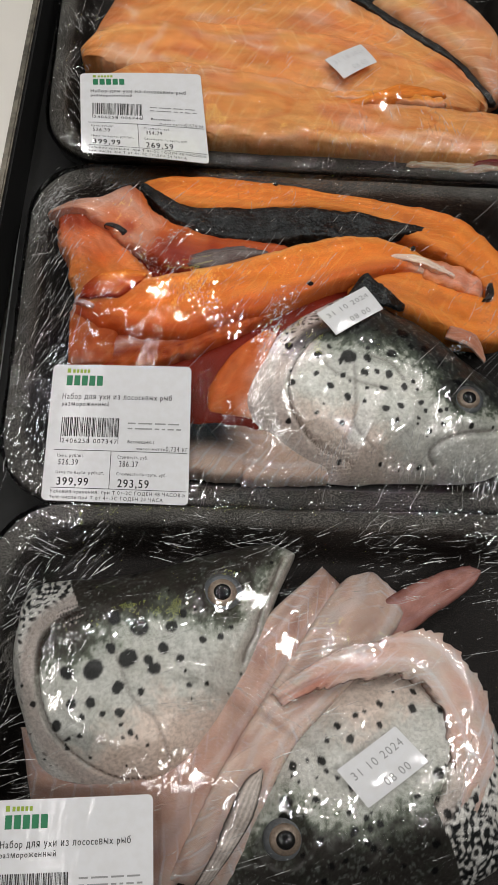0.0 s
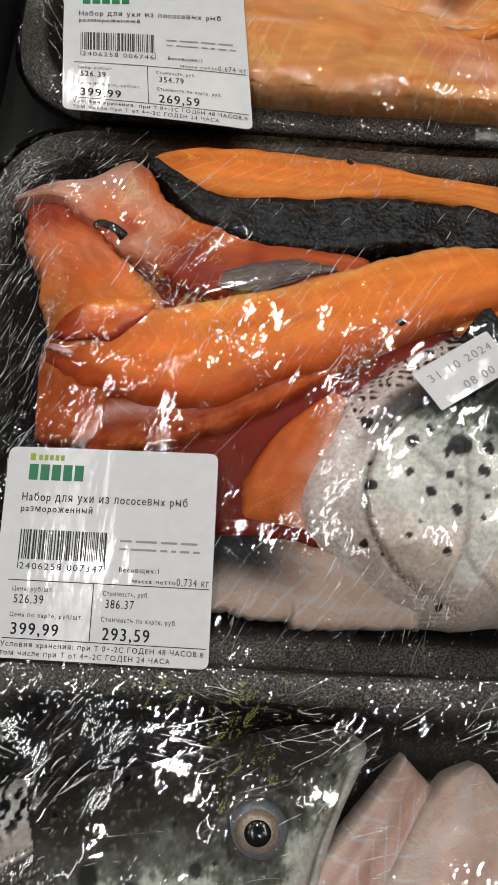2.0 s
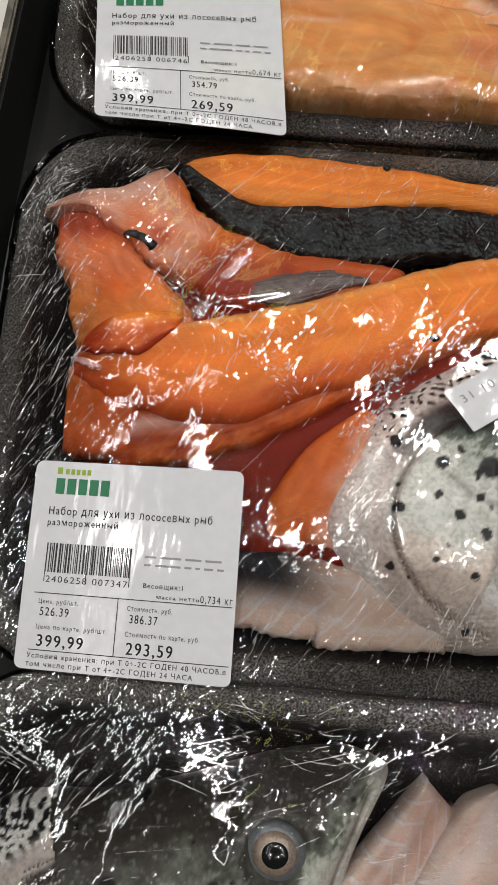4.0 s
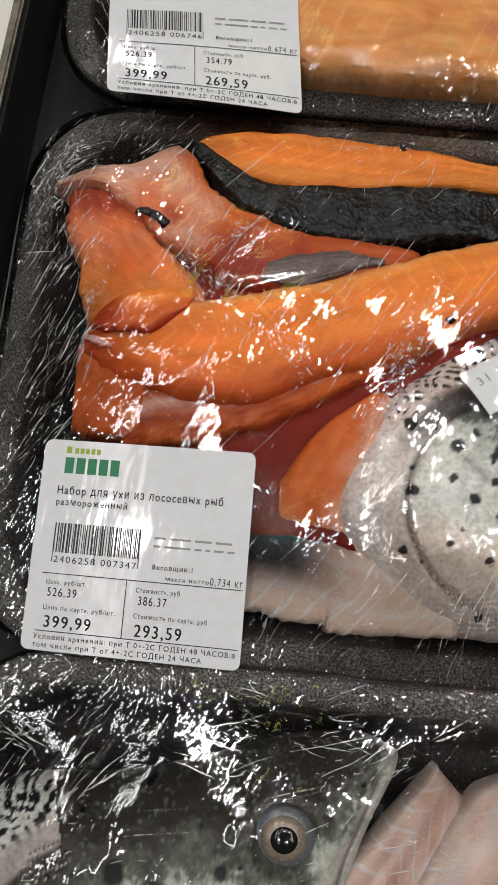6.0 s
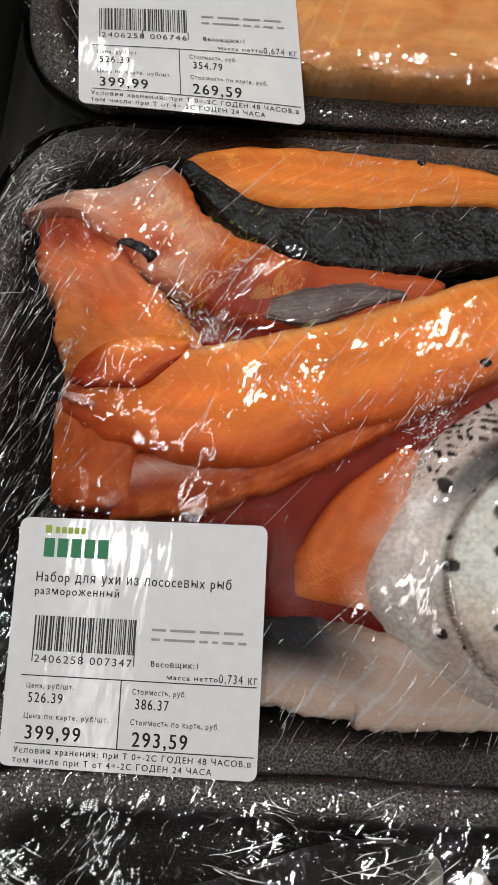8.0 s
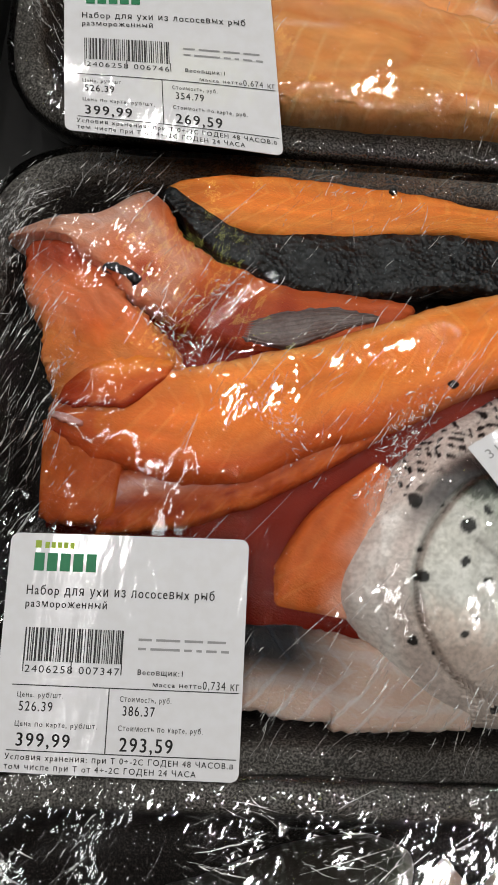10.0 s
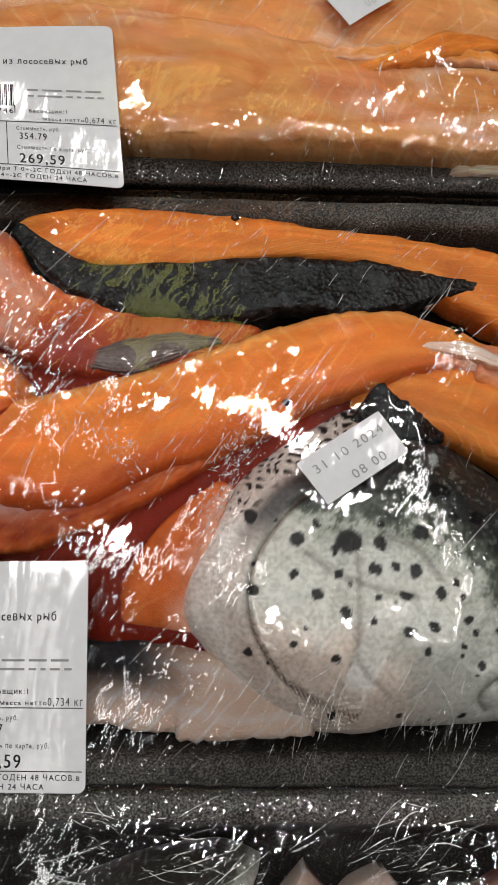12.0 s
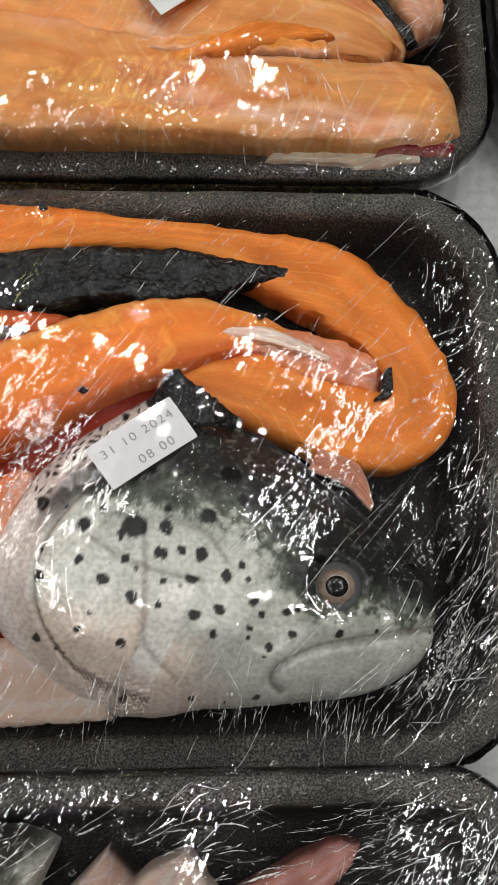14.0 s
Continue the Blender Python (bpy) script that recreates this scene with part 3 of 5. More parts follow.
def text_mesh(body, size, bold=0.0):
    """Flat letters in the built-in font, filled outline by outline, so that overlapping strokes stay solid."""
    curve = bpy.data.curves.new("print", "FONT")
    curve.body, curve.size, curve.space_character = body.translate(SAME_SHAPE), size, 1.22
    holder = bpy.data.objects.new("print", curve)
    scene.collection.objects.link(holder)
    bpy.context.view_layer.update()
    splines = holder.to_curve(bpy.context.evaluated_depsgraph_get(), apply_modifiers=False).splines
    loops = []
    for spline in splines:
        points = spline.bezier_points
        loop = []
        for k in range(len(points)):
            a, b = points[k], points[(k + 1) % len(points)]
            if (a.co - b.co).length < 1e-6:
                continue
            straight = (a.handle_right - a.co).cross(b.co - a.co).length < 1e-9 and (b.handle_left - b.co).cross(b.co - a.co).length < 1e-9
            for i in range(1 if straight else 5):
                f = i / 5
                loop.append(a.co * (1 - f) ** 3 + a.handle_right * (3 * f * (1 - f) ** 2) + b.handle_left * (3 * f * f * (1 - f)) + b.co * f ** 3)
        area = sum(p.x * q.y - q.x * p.y for p, q in zip(loop, loop[1:] + loop[:1]))
        loops.append((area, loop))
    holder.to_curve_clear()
    bpy.data.objects.remove(holder)
    def inside(p, ring):
        hit = False
        for a, b in zip(ring, ring[1:] + ring[:1]):
            if (a.y > p.y) != (b.y > p.y) and p.x < (b.x - a.x) * (p.y - a.y) / (b.y - a.y) + a.x:
                hit = not hit
        return hit

    holes = {}
    for k, (area, loop) in enumerate(loops):
        for m, (other, ring) in enumerate(loops):
            if m != k and area * other < 0 and abs(other) > abs(area) and all(inside(p, ring) for p in loop[::2]):
                holes[k] = m
    verts, faces = [], []
    for k, (area, loop) in enumerate(loops):
        if k in holes:
            continue
        rings = [loop] + [loops[h][1] for h in holes if holes[h] == k]
        bm = bmesh.new()
        edges = []
        for ring in rings:
            corners = [bm.verts.new((p.x, p.y, 0)) for p in ring]
            edges += [bm.edges.new((a, b)) for a, b in zip(corners, corners[1:] + corners[:1])]
        bmesh.ops.triangle_fill(bm, edges=edges, use_beauty=True, normal=(0, 0, 1))
        bm.verts.index_update()
        for shift in ((0.0,) if not bold else (-bold, 0.0, bold)):
            base = len(verts)
            verts += [(v.co.x + shift, v.co.y) for v in bm.verts]
            for f in bm.faces:
                a, b, c = (v.co for v in f.verts)
                order = [base + v.index for v in f.verts]
                faces.append(tuple(order if (b.x - a.x) * (c.y - a.y) - (c.x - a.x) * (b.y - a.y) > 0 else order[::-1]))
        bm.free()
    return np.array(verts), faces


def make_sheet(corners, sag):
    """A paper sheet from its four corners (top left, top right, bottom right, bottom left): place(u, v) with u, v from 0 to 1."""
    tl, tr, br, bl = (np.array(c) for c in corners)

    def place(u, v, lift=0.0):
        u, v = np.asarray(u, dtype=float), np.asarray(v, dtype=float)
        p = (tl[None] * ((1 - u) * (1 - v))[:, None] + tr[None] * (u * (1 - v))[:, None] + br[None] * (u * v)[:, None] + bl[None] * ((1 - u) * v)[:, None])
        p[:, 2] += sag * (u * (1 - u)) * 4 + sag * 0.7 * (v * (1 - v)) * 4 + lift
        return p
    return place


def paper(name, place, parent, radius, aspect, label):
    count = 320
    out = []
    for k in (0.03, 0.25, 0.5, 0.75, 0.9, 1.0):
        x, y = np.array(rounded(0.5, 0.5 * aspect, k, aspect * k, radius * k, 8, count)).T
        out.append((x, y / aspect))
    stack = [[tuple(q) for q in place(u, v)] for u, v in out]
    edge = place(*out[-1], lift=-0.00025)
    stack.append([tuple(q) for q in edge])
    verts, faces = ring_stack(stack)
    faces.append(tuple(range(count))[::-1])
    return mesh_object(name, verts, faces, PAPER, parent, label, smooth=False)


def printed(place, parent, items, aspect, name="print", lift=0.00018):
    """items: text, u, v of the base line, height, width or None, bold, material."""
    for text, u, v, height, width, bold, material in items:
        verts, faces = text_mesh(text, height / 0.73, bold * height)
        scale = 1.0
        if width:
            scale = width / max(1e-6, verts[:, 0].max() - verts[:, 0].min())
        x = u + (verts[:, 0] - verts[:, 0].min()) * scale
        y = v - verts[:, 1] / aspect
        mesh_object(name, place(x, y, lift), faces, material, parent, smooth=False)


def bars(place, parent, rects, material, name="print", lift=0.00018):
    verts, faces = [], []
    for u0, v0, u1, v1 in rects:
        steps = max(1, int((u1 - u0) / 0.08))
        for i in range(steps):
            a, b = u0 + (u1 - u0) * i / steps, u0 + (u1 - u0) * (i + 1) / steps
            k = len(verts)
            verts += list(zip((a, b, b, a), (v1, v1, v0, v0)))
            faces.append((k, k + 1, k + 2, k + 3))
    v = np.array(verts)
    return mesh_object(name, place(v[:, 0], v[:, 1], lift), faces, material, parent, smooth=False)


def price_label(tray, corners, code, mass, cost, card_cost, sag=0.0007):
    place = make_sheet(corners, sag)
    aspect = 1.0
    sheet = paper("price_label", place, tray, 0.035, aspect, "white printed price label with rounded corners")
    # the maker's mark, as plain shapes
    for k in range(6):
        bars(place, sheet, [(0.105, 0.03, 0.13, 0.062) if k == 0 else (0.119 + 0.026 * k, 0.036, 0.137 + 0.026 * k, 0.062)], LIME_INK, "mark")
    for k in range(5):
        bars(place, sheet, [(0.105 + 0.054 * k, 0.082, 0.147 + 0.054 * k, 0.158)], GREEN_INK, "mark")
    rng = random.Random(code)
    at, stripes = 0.095, []
    while at < 0.50:
        w = rng.choice((0.0035, 0.0035, 0.006, 0.009))
        stripes.append((at, 0.395, at + w, 0.535))
        at += w + rng.choice((0.003, 0.005, 0.008))
    stripes += [(0.095, 0.53, 0.099, 0.58), (0.29, 0.53, 0.294, 0.58), (0.495, 0.53, 0.499, 0.58)]
    bars(place, sheet, stripes, INK, "barcode")["kind"] = "stuff"
    bars(place, sheet, [(0.06, 0.633, 0.985, 0.637), (0.06, 0.905, 0.985, 0.909), (0.452, 0.635, 0.456, 0.907)], INK, "rule")
    words = []
    u = 0.56
    for row, lengths in ((0.425, (5, 9, 7, 7)), (0.463, (3, 11, 3, 2, 4, 3))):
        u = 0.56
        for n in lengths:
            words.append((u, row, u + 0.011 * n, row + 0.010))
            u += 0.011 * n + 0.018
    bars(place, sheet, words, PALE_INK, "fine_print")["kind"] = "stuff"
    items = [
        ("Набор для ухи из лососевых рыб", 0.085, 0.258, 0.042, 0.78, 0.012, INK),
        ("размороженный", 0.085, 0.310, 0.033, 0.335, 0.012, INK),
        (code, 0.105, 0.582, 0.032, 0.385, 0.0, INK),
        ("Весовщик:1", 0.565, 0.575, 0.024, 0.185, 0.010, INK),
        ("масса нетто", 0.63, 0.622, 0.020, 0.20, 0.010, INK),
        (mass, 0.835, 0.625, 0.036, 0.15, 0.0, INK),
        ("Цена, руб/шт.", 0.085, 0.685, 0.022, 0.185, 0.0, INK),
        ("526.39", 0.095, 0.742, 0.042, 0.135, 0.008, INK),
        ("Цена по карте, руб/шт.", 0.085, 0.806, 0.022, 0.33, 0.0, INK),
        ("399,99", 0.095, 0.888, 0.058, 0.215, 0.022, INK),
        ("Стоимость, руб.", 0.50, 0.688, 0.024, 0.21, 0.0, INK),
        (cost, 0.515, 0.745, 0.042, 0.13, 0.008, INK),
        ("Стоимость по карте, руб.", 0.50, 0.808, 0.024, 0.345, 0.0, INK),
        (card_cost, 0.51, 0.892, 0.060, 0.215, 0.022, INK),
        ("Условия хранения: при Т 0÷-2С ГОДЕН 48 ЧАСОВ.в", 0.055, 0.945, 0.026, 0.92, 0.006, INK),
        ("том числе при Т от 4÷-2С ГОДЕН 24 ЧАСА", 0.055, 0.985, 0.026, 0.77, 0.006, INK),
    ]
    printed(place, sheet, items, aspect)
    return sheet


def date_sticker(tray, corners, sag=0.0006, ink=None):
    place = make_sheet(corners, sag)
    sheet = paper("date_sticker", place, tray, 0.015, 0.5, "small white date sticker stuck on at an angle")
    printed(place, sheet, [("31 10 2024", 0.10, 0.40, 0.095, 0.82, 0.0, ink or PALE_INK), ("08 00", 0.38, 0.88, 0.095, 0.40, 0.0, ink or PALE_INK)], 0.5, "date")
    return sheet


# ---- tray 2: belly strips and one head ----
tray_two = food_tray(0.0225, 0.1730, "black foam tray of orange salmon strips under clear film")


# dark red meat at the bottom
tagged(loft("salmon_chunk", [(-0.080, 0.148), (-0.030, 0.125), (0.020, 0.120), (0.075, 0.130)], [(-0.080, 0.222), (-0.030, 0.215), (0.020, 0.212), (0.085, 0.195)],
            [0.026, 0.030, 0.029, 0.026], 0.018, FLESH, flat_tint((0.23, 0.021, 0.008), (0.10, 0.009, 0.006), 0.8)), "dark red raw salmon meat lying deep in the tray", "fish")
# strip that runs along the far side and folds back at the end
tagged(loft("salmon_strip", [(-0.0535, 0.2425), (-0.040, 0.2335), (-0.010, 0.2310), (0.028, 0.2365), (0.058, 0.2340), (0.086, 0.2200), (0.104, 0.2070), (0.1135, 0.1960), (0.1110, 0.1930), (0.100, 0.1950), (0.088, 0.2000), (0.070, 0.2060), (0.046, 0.2070)],
            [(-0.0530, 0.2450), (-0.036, 0.2490), (-0.008, 0.2505), (0.030, 0.2475), (0.068, 0.2440), (0.100, 0.2395), (0.118, 0.2260), (0.133, 0.2020), (0.1335, 0.1820), (0.120, 0.1700), (0.098, 0.1690), (0.078, 0.1790), (0.046, 0.1920)],
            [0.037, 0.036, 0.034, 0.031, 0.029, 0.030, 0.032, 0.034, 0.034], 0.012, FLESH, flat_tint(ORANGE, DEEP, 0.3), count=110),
       "long orange salmon belly strip folded back in a loop", "fish")
tagged(loft("salmon_skin", [(-0.0545, 0.2410), (-0.043, 0.2280), (-0.030, 0.2200), (-0.005, 0.2150), (0.028, 0.2190), (0.060, 0.2210), (0.076, 0.2270), (0.096, 0.2282)],
            [(-0.0525, 0.2440), (-0.040, 0.2370), (-0.028, 0.2320), (-0.005, 0.2345), (0.028, 0.2365), (0.058, 0.2360), (0.070, 0.2335), (0.096, 0.2310)],
            [0.037, 0.036, 0.034, 0.033, 0.031, 0.028], 0.006, BLACK_SKIN, flat_tint((0.02, 0.02, 0.02), (0.02, 0.02, 0.02)), count=80),
       "strip of wet black salmon skin", "fish skin")


def pinkish(x, y, u, v, z):
    patch = wobble(x, y, 70, 4.0) * 0.35
    c = blend((0.66, 0.33, 0.21), DEEP, step(u + patch, 0.26, 0.5))
    c = blend(c, (0.46, 0.085, 0.030), 0.7 * step(u - 0.12 * v + patch * 0.4, 0.46, 0.66))
    c = c * (1 + 0.20 * streaks(u, v, 6.0))[:, None]
    c = blend(c, (0.36, 0.05, 0.02), 0.7 * step(wobble(x, y, 90, 14.0), 0.1, 0.5))
    c = blend(c, (0.26, 0.045, 0.045), 0.8 * np.exp(-(np.hypot((x + 0.036) / 0.012, (y - 0.2045) / 0.008)) ** 2))
    return blend(c, (0.50, 0.36, 0.30), 0.7 * step(-x, 0.050, 0.066) * step(y, 0.222, 0.238))


def offcut_tint(x, y, u, v, z):
    patch = wobble(x, y, 80, 5.0)
    c = blend(DEEP, PINK, 0.35 + 0.6 * patch)
    c = blend(c, ORANGE, 0.6 * step(0.205 - y + 0.006 * patch, 0.0, 0.010))
    c = blend(c, (0.40, 0.055, 0.022), 0.85 * step(y + 0.006 * patch, 0.211, 0.222))
    return c * (1 + 0.25 * streaks(u, v, 9.0, 5.0, 4.0))[:, None]


tagged(loft("salmon_piece", [(-0.0965, 0.2270), (-0.0807, 0.2258), (-0.0690, 0.2165), (-0.0560, 0.2080), (-0.0400, 0.2000), (-0.0150, 0.1990), (0.0150, 0.2030)],
            [(-0.0967, 0.2280), (-0.0828, 0.2320), (-0.0700, 0.2345), (-0.0570, 0.2420), (-0.0430, 0.2260), (-0.0150, 0.2180), (0.0200, 0.2150)],
            [0.0335, 0.0380, 0.0385, 0.0375, 0.034, 0.034, 0.033], 0.012, FLESH, pinkish, count=90), "pinkish salmon piece with a pale thin flap", "fish")
tagged(loft("salmon_piece", [(-0.0905, 0.2270), (-0.0900, 0.2130), (-0.0862, 0.2050), (-0.0826, 0.1980), (-0.0826, 0.1910), (-0.0780, 0.1800)], [(-0.0760, 0.2280), (-0.0660, 0.2150), (-0.0580, 0.2080), (-0.0520, 0.2020), (-0.0480, 0.1960), (-0.0440, 0.1900)],
            [0.033, 0.0358, 0.0372, 0.038], 0.012, FLESH, offcut_tint, count=90, across=30, ragged=0.0024), "orange salmon offcut with a ragged edge", "fish")
tagged(loft("skin_scrap", [(-0.0685, 0.2168), (-0.0625, 0.2143), (-0.0572, 0.2132)], [(-0.0680, 0.2178), (-0.0620, 0.2174), (-0.0570, 0.2146)],
            [0.0384, 0.0390, 0.0382], 0.002, BLACK_SKIN, flat_tint((0.02, 0.02, 0.02), (0.02, 0.02, 0.02)), count=30, across=14, ragged=0.0022), "scrap of black salmon skin on the pinkish piece", "fish skin")
tagged(loft("fin", [(-0.0310, 0.2015), (-0.0187, 0.1985), (-0.0050, 0.2035), (0.0080, 0.2085)], [(-0.0300, 0.2055), (-0.0182, 0.2088), (-0.0084, 0.2104), (0.0080, 0.2100)],
            [0.0345, 0.0352, 0.0350, 0.0345], 0.002, SKIN, flat_tint((0.20, 0.175, 0.17), (0.09, 0.05, 0.05)), count=40, across=40,
            relief=lambda X, Y, U, V: 0.0003 * np.sin(V * 26)), "dark grey fin with fine rays", "fin")


def main_tint(x, y, u, v, z):
    patch = wobble(x, y, 45, 8.0) * 0.5
    c = blend(ORANGE, DEEP, 0.75 * (1 - step(u + patch * 0.2, 0.03, 0.30)) + 0.25 * patch)
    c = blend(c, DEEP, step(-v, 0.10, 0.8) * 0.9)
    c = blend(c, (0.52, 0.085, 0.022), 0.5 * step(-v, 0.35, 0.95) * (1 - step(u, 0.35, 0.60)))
    c = c * (1 + 0.20 * streaks(u, v, 2.0, 9.0, 5.0))[:, None]
    c = blend(c, (0.50, 0.07, 0.03), 0.75 * (1 - step(u + 0.06 * wobble(x, y, 200, 3.0), 0.02, 0.09)))
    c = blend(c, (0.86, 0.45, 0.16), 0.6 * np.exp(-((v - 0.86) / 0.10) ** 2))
    return blend(c, PALE, step(u, 0.86, 0.93) * step(-v, 0.0, 0.5))


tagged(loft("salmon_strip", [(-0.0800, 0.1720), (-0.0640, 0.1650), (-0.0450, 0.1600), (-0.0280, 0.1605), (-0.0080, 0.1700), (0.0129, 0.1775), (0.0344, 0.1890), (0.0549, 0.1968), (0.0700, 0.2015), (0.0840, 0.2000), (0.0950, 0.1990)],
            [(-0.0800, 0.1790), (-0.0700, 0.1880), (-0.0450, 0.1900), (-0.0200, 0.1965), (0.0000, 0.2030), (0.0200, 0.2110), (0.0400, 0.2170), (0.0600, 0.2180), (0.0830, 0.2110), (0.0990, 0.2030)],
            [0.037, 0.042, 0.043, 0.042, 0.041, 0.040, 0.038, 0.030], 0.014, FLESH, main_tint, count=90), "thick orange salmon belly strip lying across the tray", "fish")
tagged(loft("salmon_piece", [(-0.0800, 0.1500), (-0.0720, 0.1480), (-0.0600, 0.1500)], [(-0.0815, 0.1760), (-0.0700, 0.1760), (-0.0580, 0.1700)],
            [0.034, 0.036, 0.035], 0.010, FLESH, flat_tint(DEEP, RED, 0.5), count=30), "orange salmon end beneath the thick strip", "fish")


def curl_tint(x, y, u, v, z):
    c = blend(DEEP, ORANGE, step(v + 0.4 * wobble(x, y, 160, 2.0), -0.2, 0.8))
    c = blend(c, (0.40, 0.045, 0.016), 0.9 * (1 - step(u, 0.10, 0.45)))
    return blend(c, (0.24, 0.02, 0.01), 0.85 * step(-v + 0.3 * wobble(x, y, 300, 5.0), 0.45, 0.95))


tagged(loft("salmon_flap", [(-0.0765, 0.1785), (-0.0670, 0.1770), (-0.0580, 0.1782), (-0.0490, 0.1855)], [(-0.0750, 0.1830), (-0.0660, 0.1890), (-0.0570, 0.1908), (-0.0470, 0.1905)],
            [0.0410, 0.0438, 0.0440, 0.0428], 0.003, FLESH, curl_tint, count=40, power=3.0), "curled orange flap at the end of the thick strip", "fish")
tagged(loft("sinew", [(-0.0780, 0.1745), (-0.0735, 0.1727), (-0.0690, 0.1722)], [(-0.0775, 0.1760), (-0.0730, 0.1750), (-0.0690, 0.1732)],
            [0.0412, 0.0430, 0.0434], 0.002, FLESH, flat_tint((0.60, 0.36, 0.32), (0.55, 0.18, 0.10), 0.8), count=24, across=12), "small whitish sinew on the cut end", "fish")
for fx, fy, fr, fz in ((0.0265, 0.1893, 0.0016, 0.0413), (0.0115, 0.2474, 0.0013, 0.0352), (0.0760, 0.2120, 0.0011, 0.0395)):
    tagged(loft("skin_scrap", [(fx - fr, fy - 0.3 * fr), (fx, fy - 0.8 * fr), (fx + fr, fy - 0.2 * fr)], [(fx - fr, fy + 0.2 * fr), (fx, fy + 0.7 * fr), (fx + fr, fy + 0.1 * fr)],
                [fz, fz + 0.0004, fz], 0.002, BLACK_SKIN, flat_tint((0.02, 0.02, 0.02), (0.02, 0.02, 0.02)), count=10, across=8, ragged=0.0004), "tiny black scrap of skin on the flesh", "fish skin", "skin scraps")


def rib_tint(x, y, u, v, z):
    c = blend(DEEP, RED, 0.5 + 0.6 * streaks(u, v, 3.0))
    c = blend(c, (0.70, 0.42, 0.34), 0.85 * np.exp(-((v - 0.35 + 0.2 * wobble(x, y, 150, 2.0)) / 0.30) ** 2))
    teeth = np.sin(u * 62 + 5 * wobble(x, y, 70, 9.0))
    return blend(c, DEEP, 0.55 * step(-v, 0.15, 0.6) * step(teeth, -0.6, 0.8))


tagged(loft("rib_piece", [(-0.0650, 0.1460), (-0.0460, 0.1480), (-0.0260, 0.1545), (0.0000, 0.1690), (0.0220, 0.1850)], [(-0.0640, 0.1620), (-0.0460, 0.1650), (-0.0250, 0.1710), (0.0020, 0.1830), (0.0240, 0.1940)],
            [0.034, 0.037, 0.037, 0.036, 0.034], 0.010, FLESH, rib_tint, count=90,
            relief=lambda X, Y, U, V: 0.0006 * np.sin(U * 95) * step(-V, 0.1, 0.8)), "salmon rib piece with a notched pale edge", "fish")
tagged(loft("rib_piece", [(0.0800, 0.1990), (0.0950, 0.1940), (0.1110, 0.1910)], [(0.0820, 0.2110), (0.0950, 0.2080), (0.1130, 0.2010)],
            [0.0345, 0.0345, 0.0300], 0.007, FLESH, flat_tint((0.70, 0.33, 0.22), ORANGE, 0.8), count=34,
            relief=lambda X, Y, U, V: 0.0007 * np.sin(U * 24)), "pale ribbed inside of a salmon strip", "fish")

tagged(loft("fat_strip", [(0.0620, 0.2075), (0.0780, 0.2035), (0.0960, 0.1995)], [(0.0620, 0.2082), (0.0795, 0.2085), (0.0965, 0.2008)],
            [0.0385, 0.0385, 0.0355], 0.004, FLESH, flat_tint((0.80, 0.70, 0.60), (0.74, 0.52, 0.38), 0.6), count=40), "white fat seam along the orange strip", "fish")


def throat_tint(x, y, u, v, z):
    c = blend((0.72, 0.58, 0.48), (0.58, 0.43, 0.36), wobble(x, y, 80, 2.0) * 0.5 + 0.4)
    return blend(c, (0.020, 0.020, 0.022), step(v, -0.65, 0.30) * (1 - step(x, -0.014, 0.008)))


tagged(loft("belly_flap", [(-0.0330, 0.1030), (-0.0040, 0.1010), (0.0000, 0.0990), (0.0350, 0.1005)], [(-0.0330, 0.1275), (-0.0100, 0.1255), (0.0060, 0.1230), (0.0350, 0.1180)],
            [0.026, 0.029, 0.031, 0.031], 0.012, FLESH, throat_tint, count=50), "pale belly flap with a grey outer edge", "fish")
def cut_tint(x, y, u, v, z):
    c = blend(DEEP, (0.72, 0.36, 0.24), step(v + 0.3 * wobble(x, y, 140, 3.0), -0.1, 0.7) * 0.9)
    return c * (1 + 0.18 * streaks(u, v, 5.0, 6.0, 5.0))[:, None]


tagged(loft("cut_flesh", [(-0.0190, 0.1290), (-0.0180, 0.1400), (-0.0085, 0.1555), (0.0080, 0.1690)], [(0.0060, 0.1260), (0.0080, 0.1400), (0.0080, 0.1520), (0.0125, 0.1672)],
            [0.030, 0.035, 0.037, 0.036], 0.012, FLESH, cut_tint, count=40), "orange cut flesh behind the gill", "fish")


tagged(loft("skin_scrap", [(0.1085, 0.1885), (0.1110, 0.1905), (0.1125, 0.1980)], [(0.1095, 0.1880), (0.1140, 0.1900), (0.1145, 0.1985)],
            [0.0350, 0.0352, 0.0350], 0.003, BLACK_SKIN, flat_tint((0.02, 0.02, 0.02), (0.02, 0.02, 0.02)), count=24, across=10), "black skin showing inside the loop of the strip", "fish skin")
tagged(loft("fin_tip", [(0.0890, 0.1680), (0.0985, 0.1635), (0.1065, 0.1562)], [(0.0920, 0.1740), (0.1030, 0.1690), (0.1075, 0.1580)],
            [0.0345, 0.0362, 0.0345], 0.0015, FLESH, flat_tint((0.55, 0.24, 0.15), (0.55, 0.40, 0.32), 0.8), count=30, across=16, ragged=0.0004), "small pinkish fin tip beneath the loop", "fin")
tagged(loft("dark_fin", [(0.0440, 0.1850), (0.0500, 0.1820), (0.0600, 0.1790), (0.0700, 0.1795)], [(0.0455, 0.1875), (0.0520, 0.1950), (0.0580, 0.1905), (0.0705, 0.1815)],
            [0.0405, 0.0428, 0.0424, 0.0385], 0.002, BLACK_SKIN, flat_tint((0.02, 0.02, 0.02), (0.02, 0.02, 0.02)), count=40, across=24, power=4.0), "black pointed fin at the back of the head", "fin")


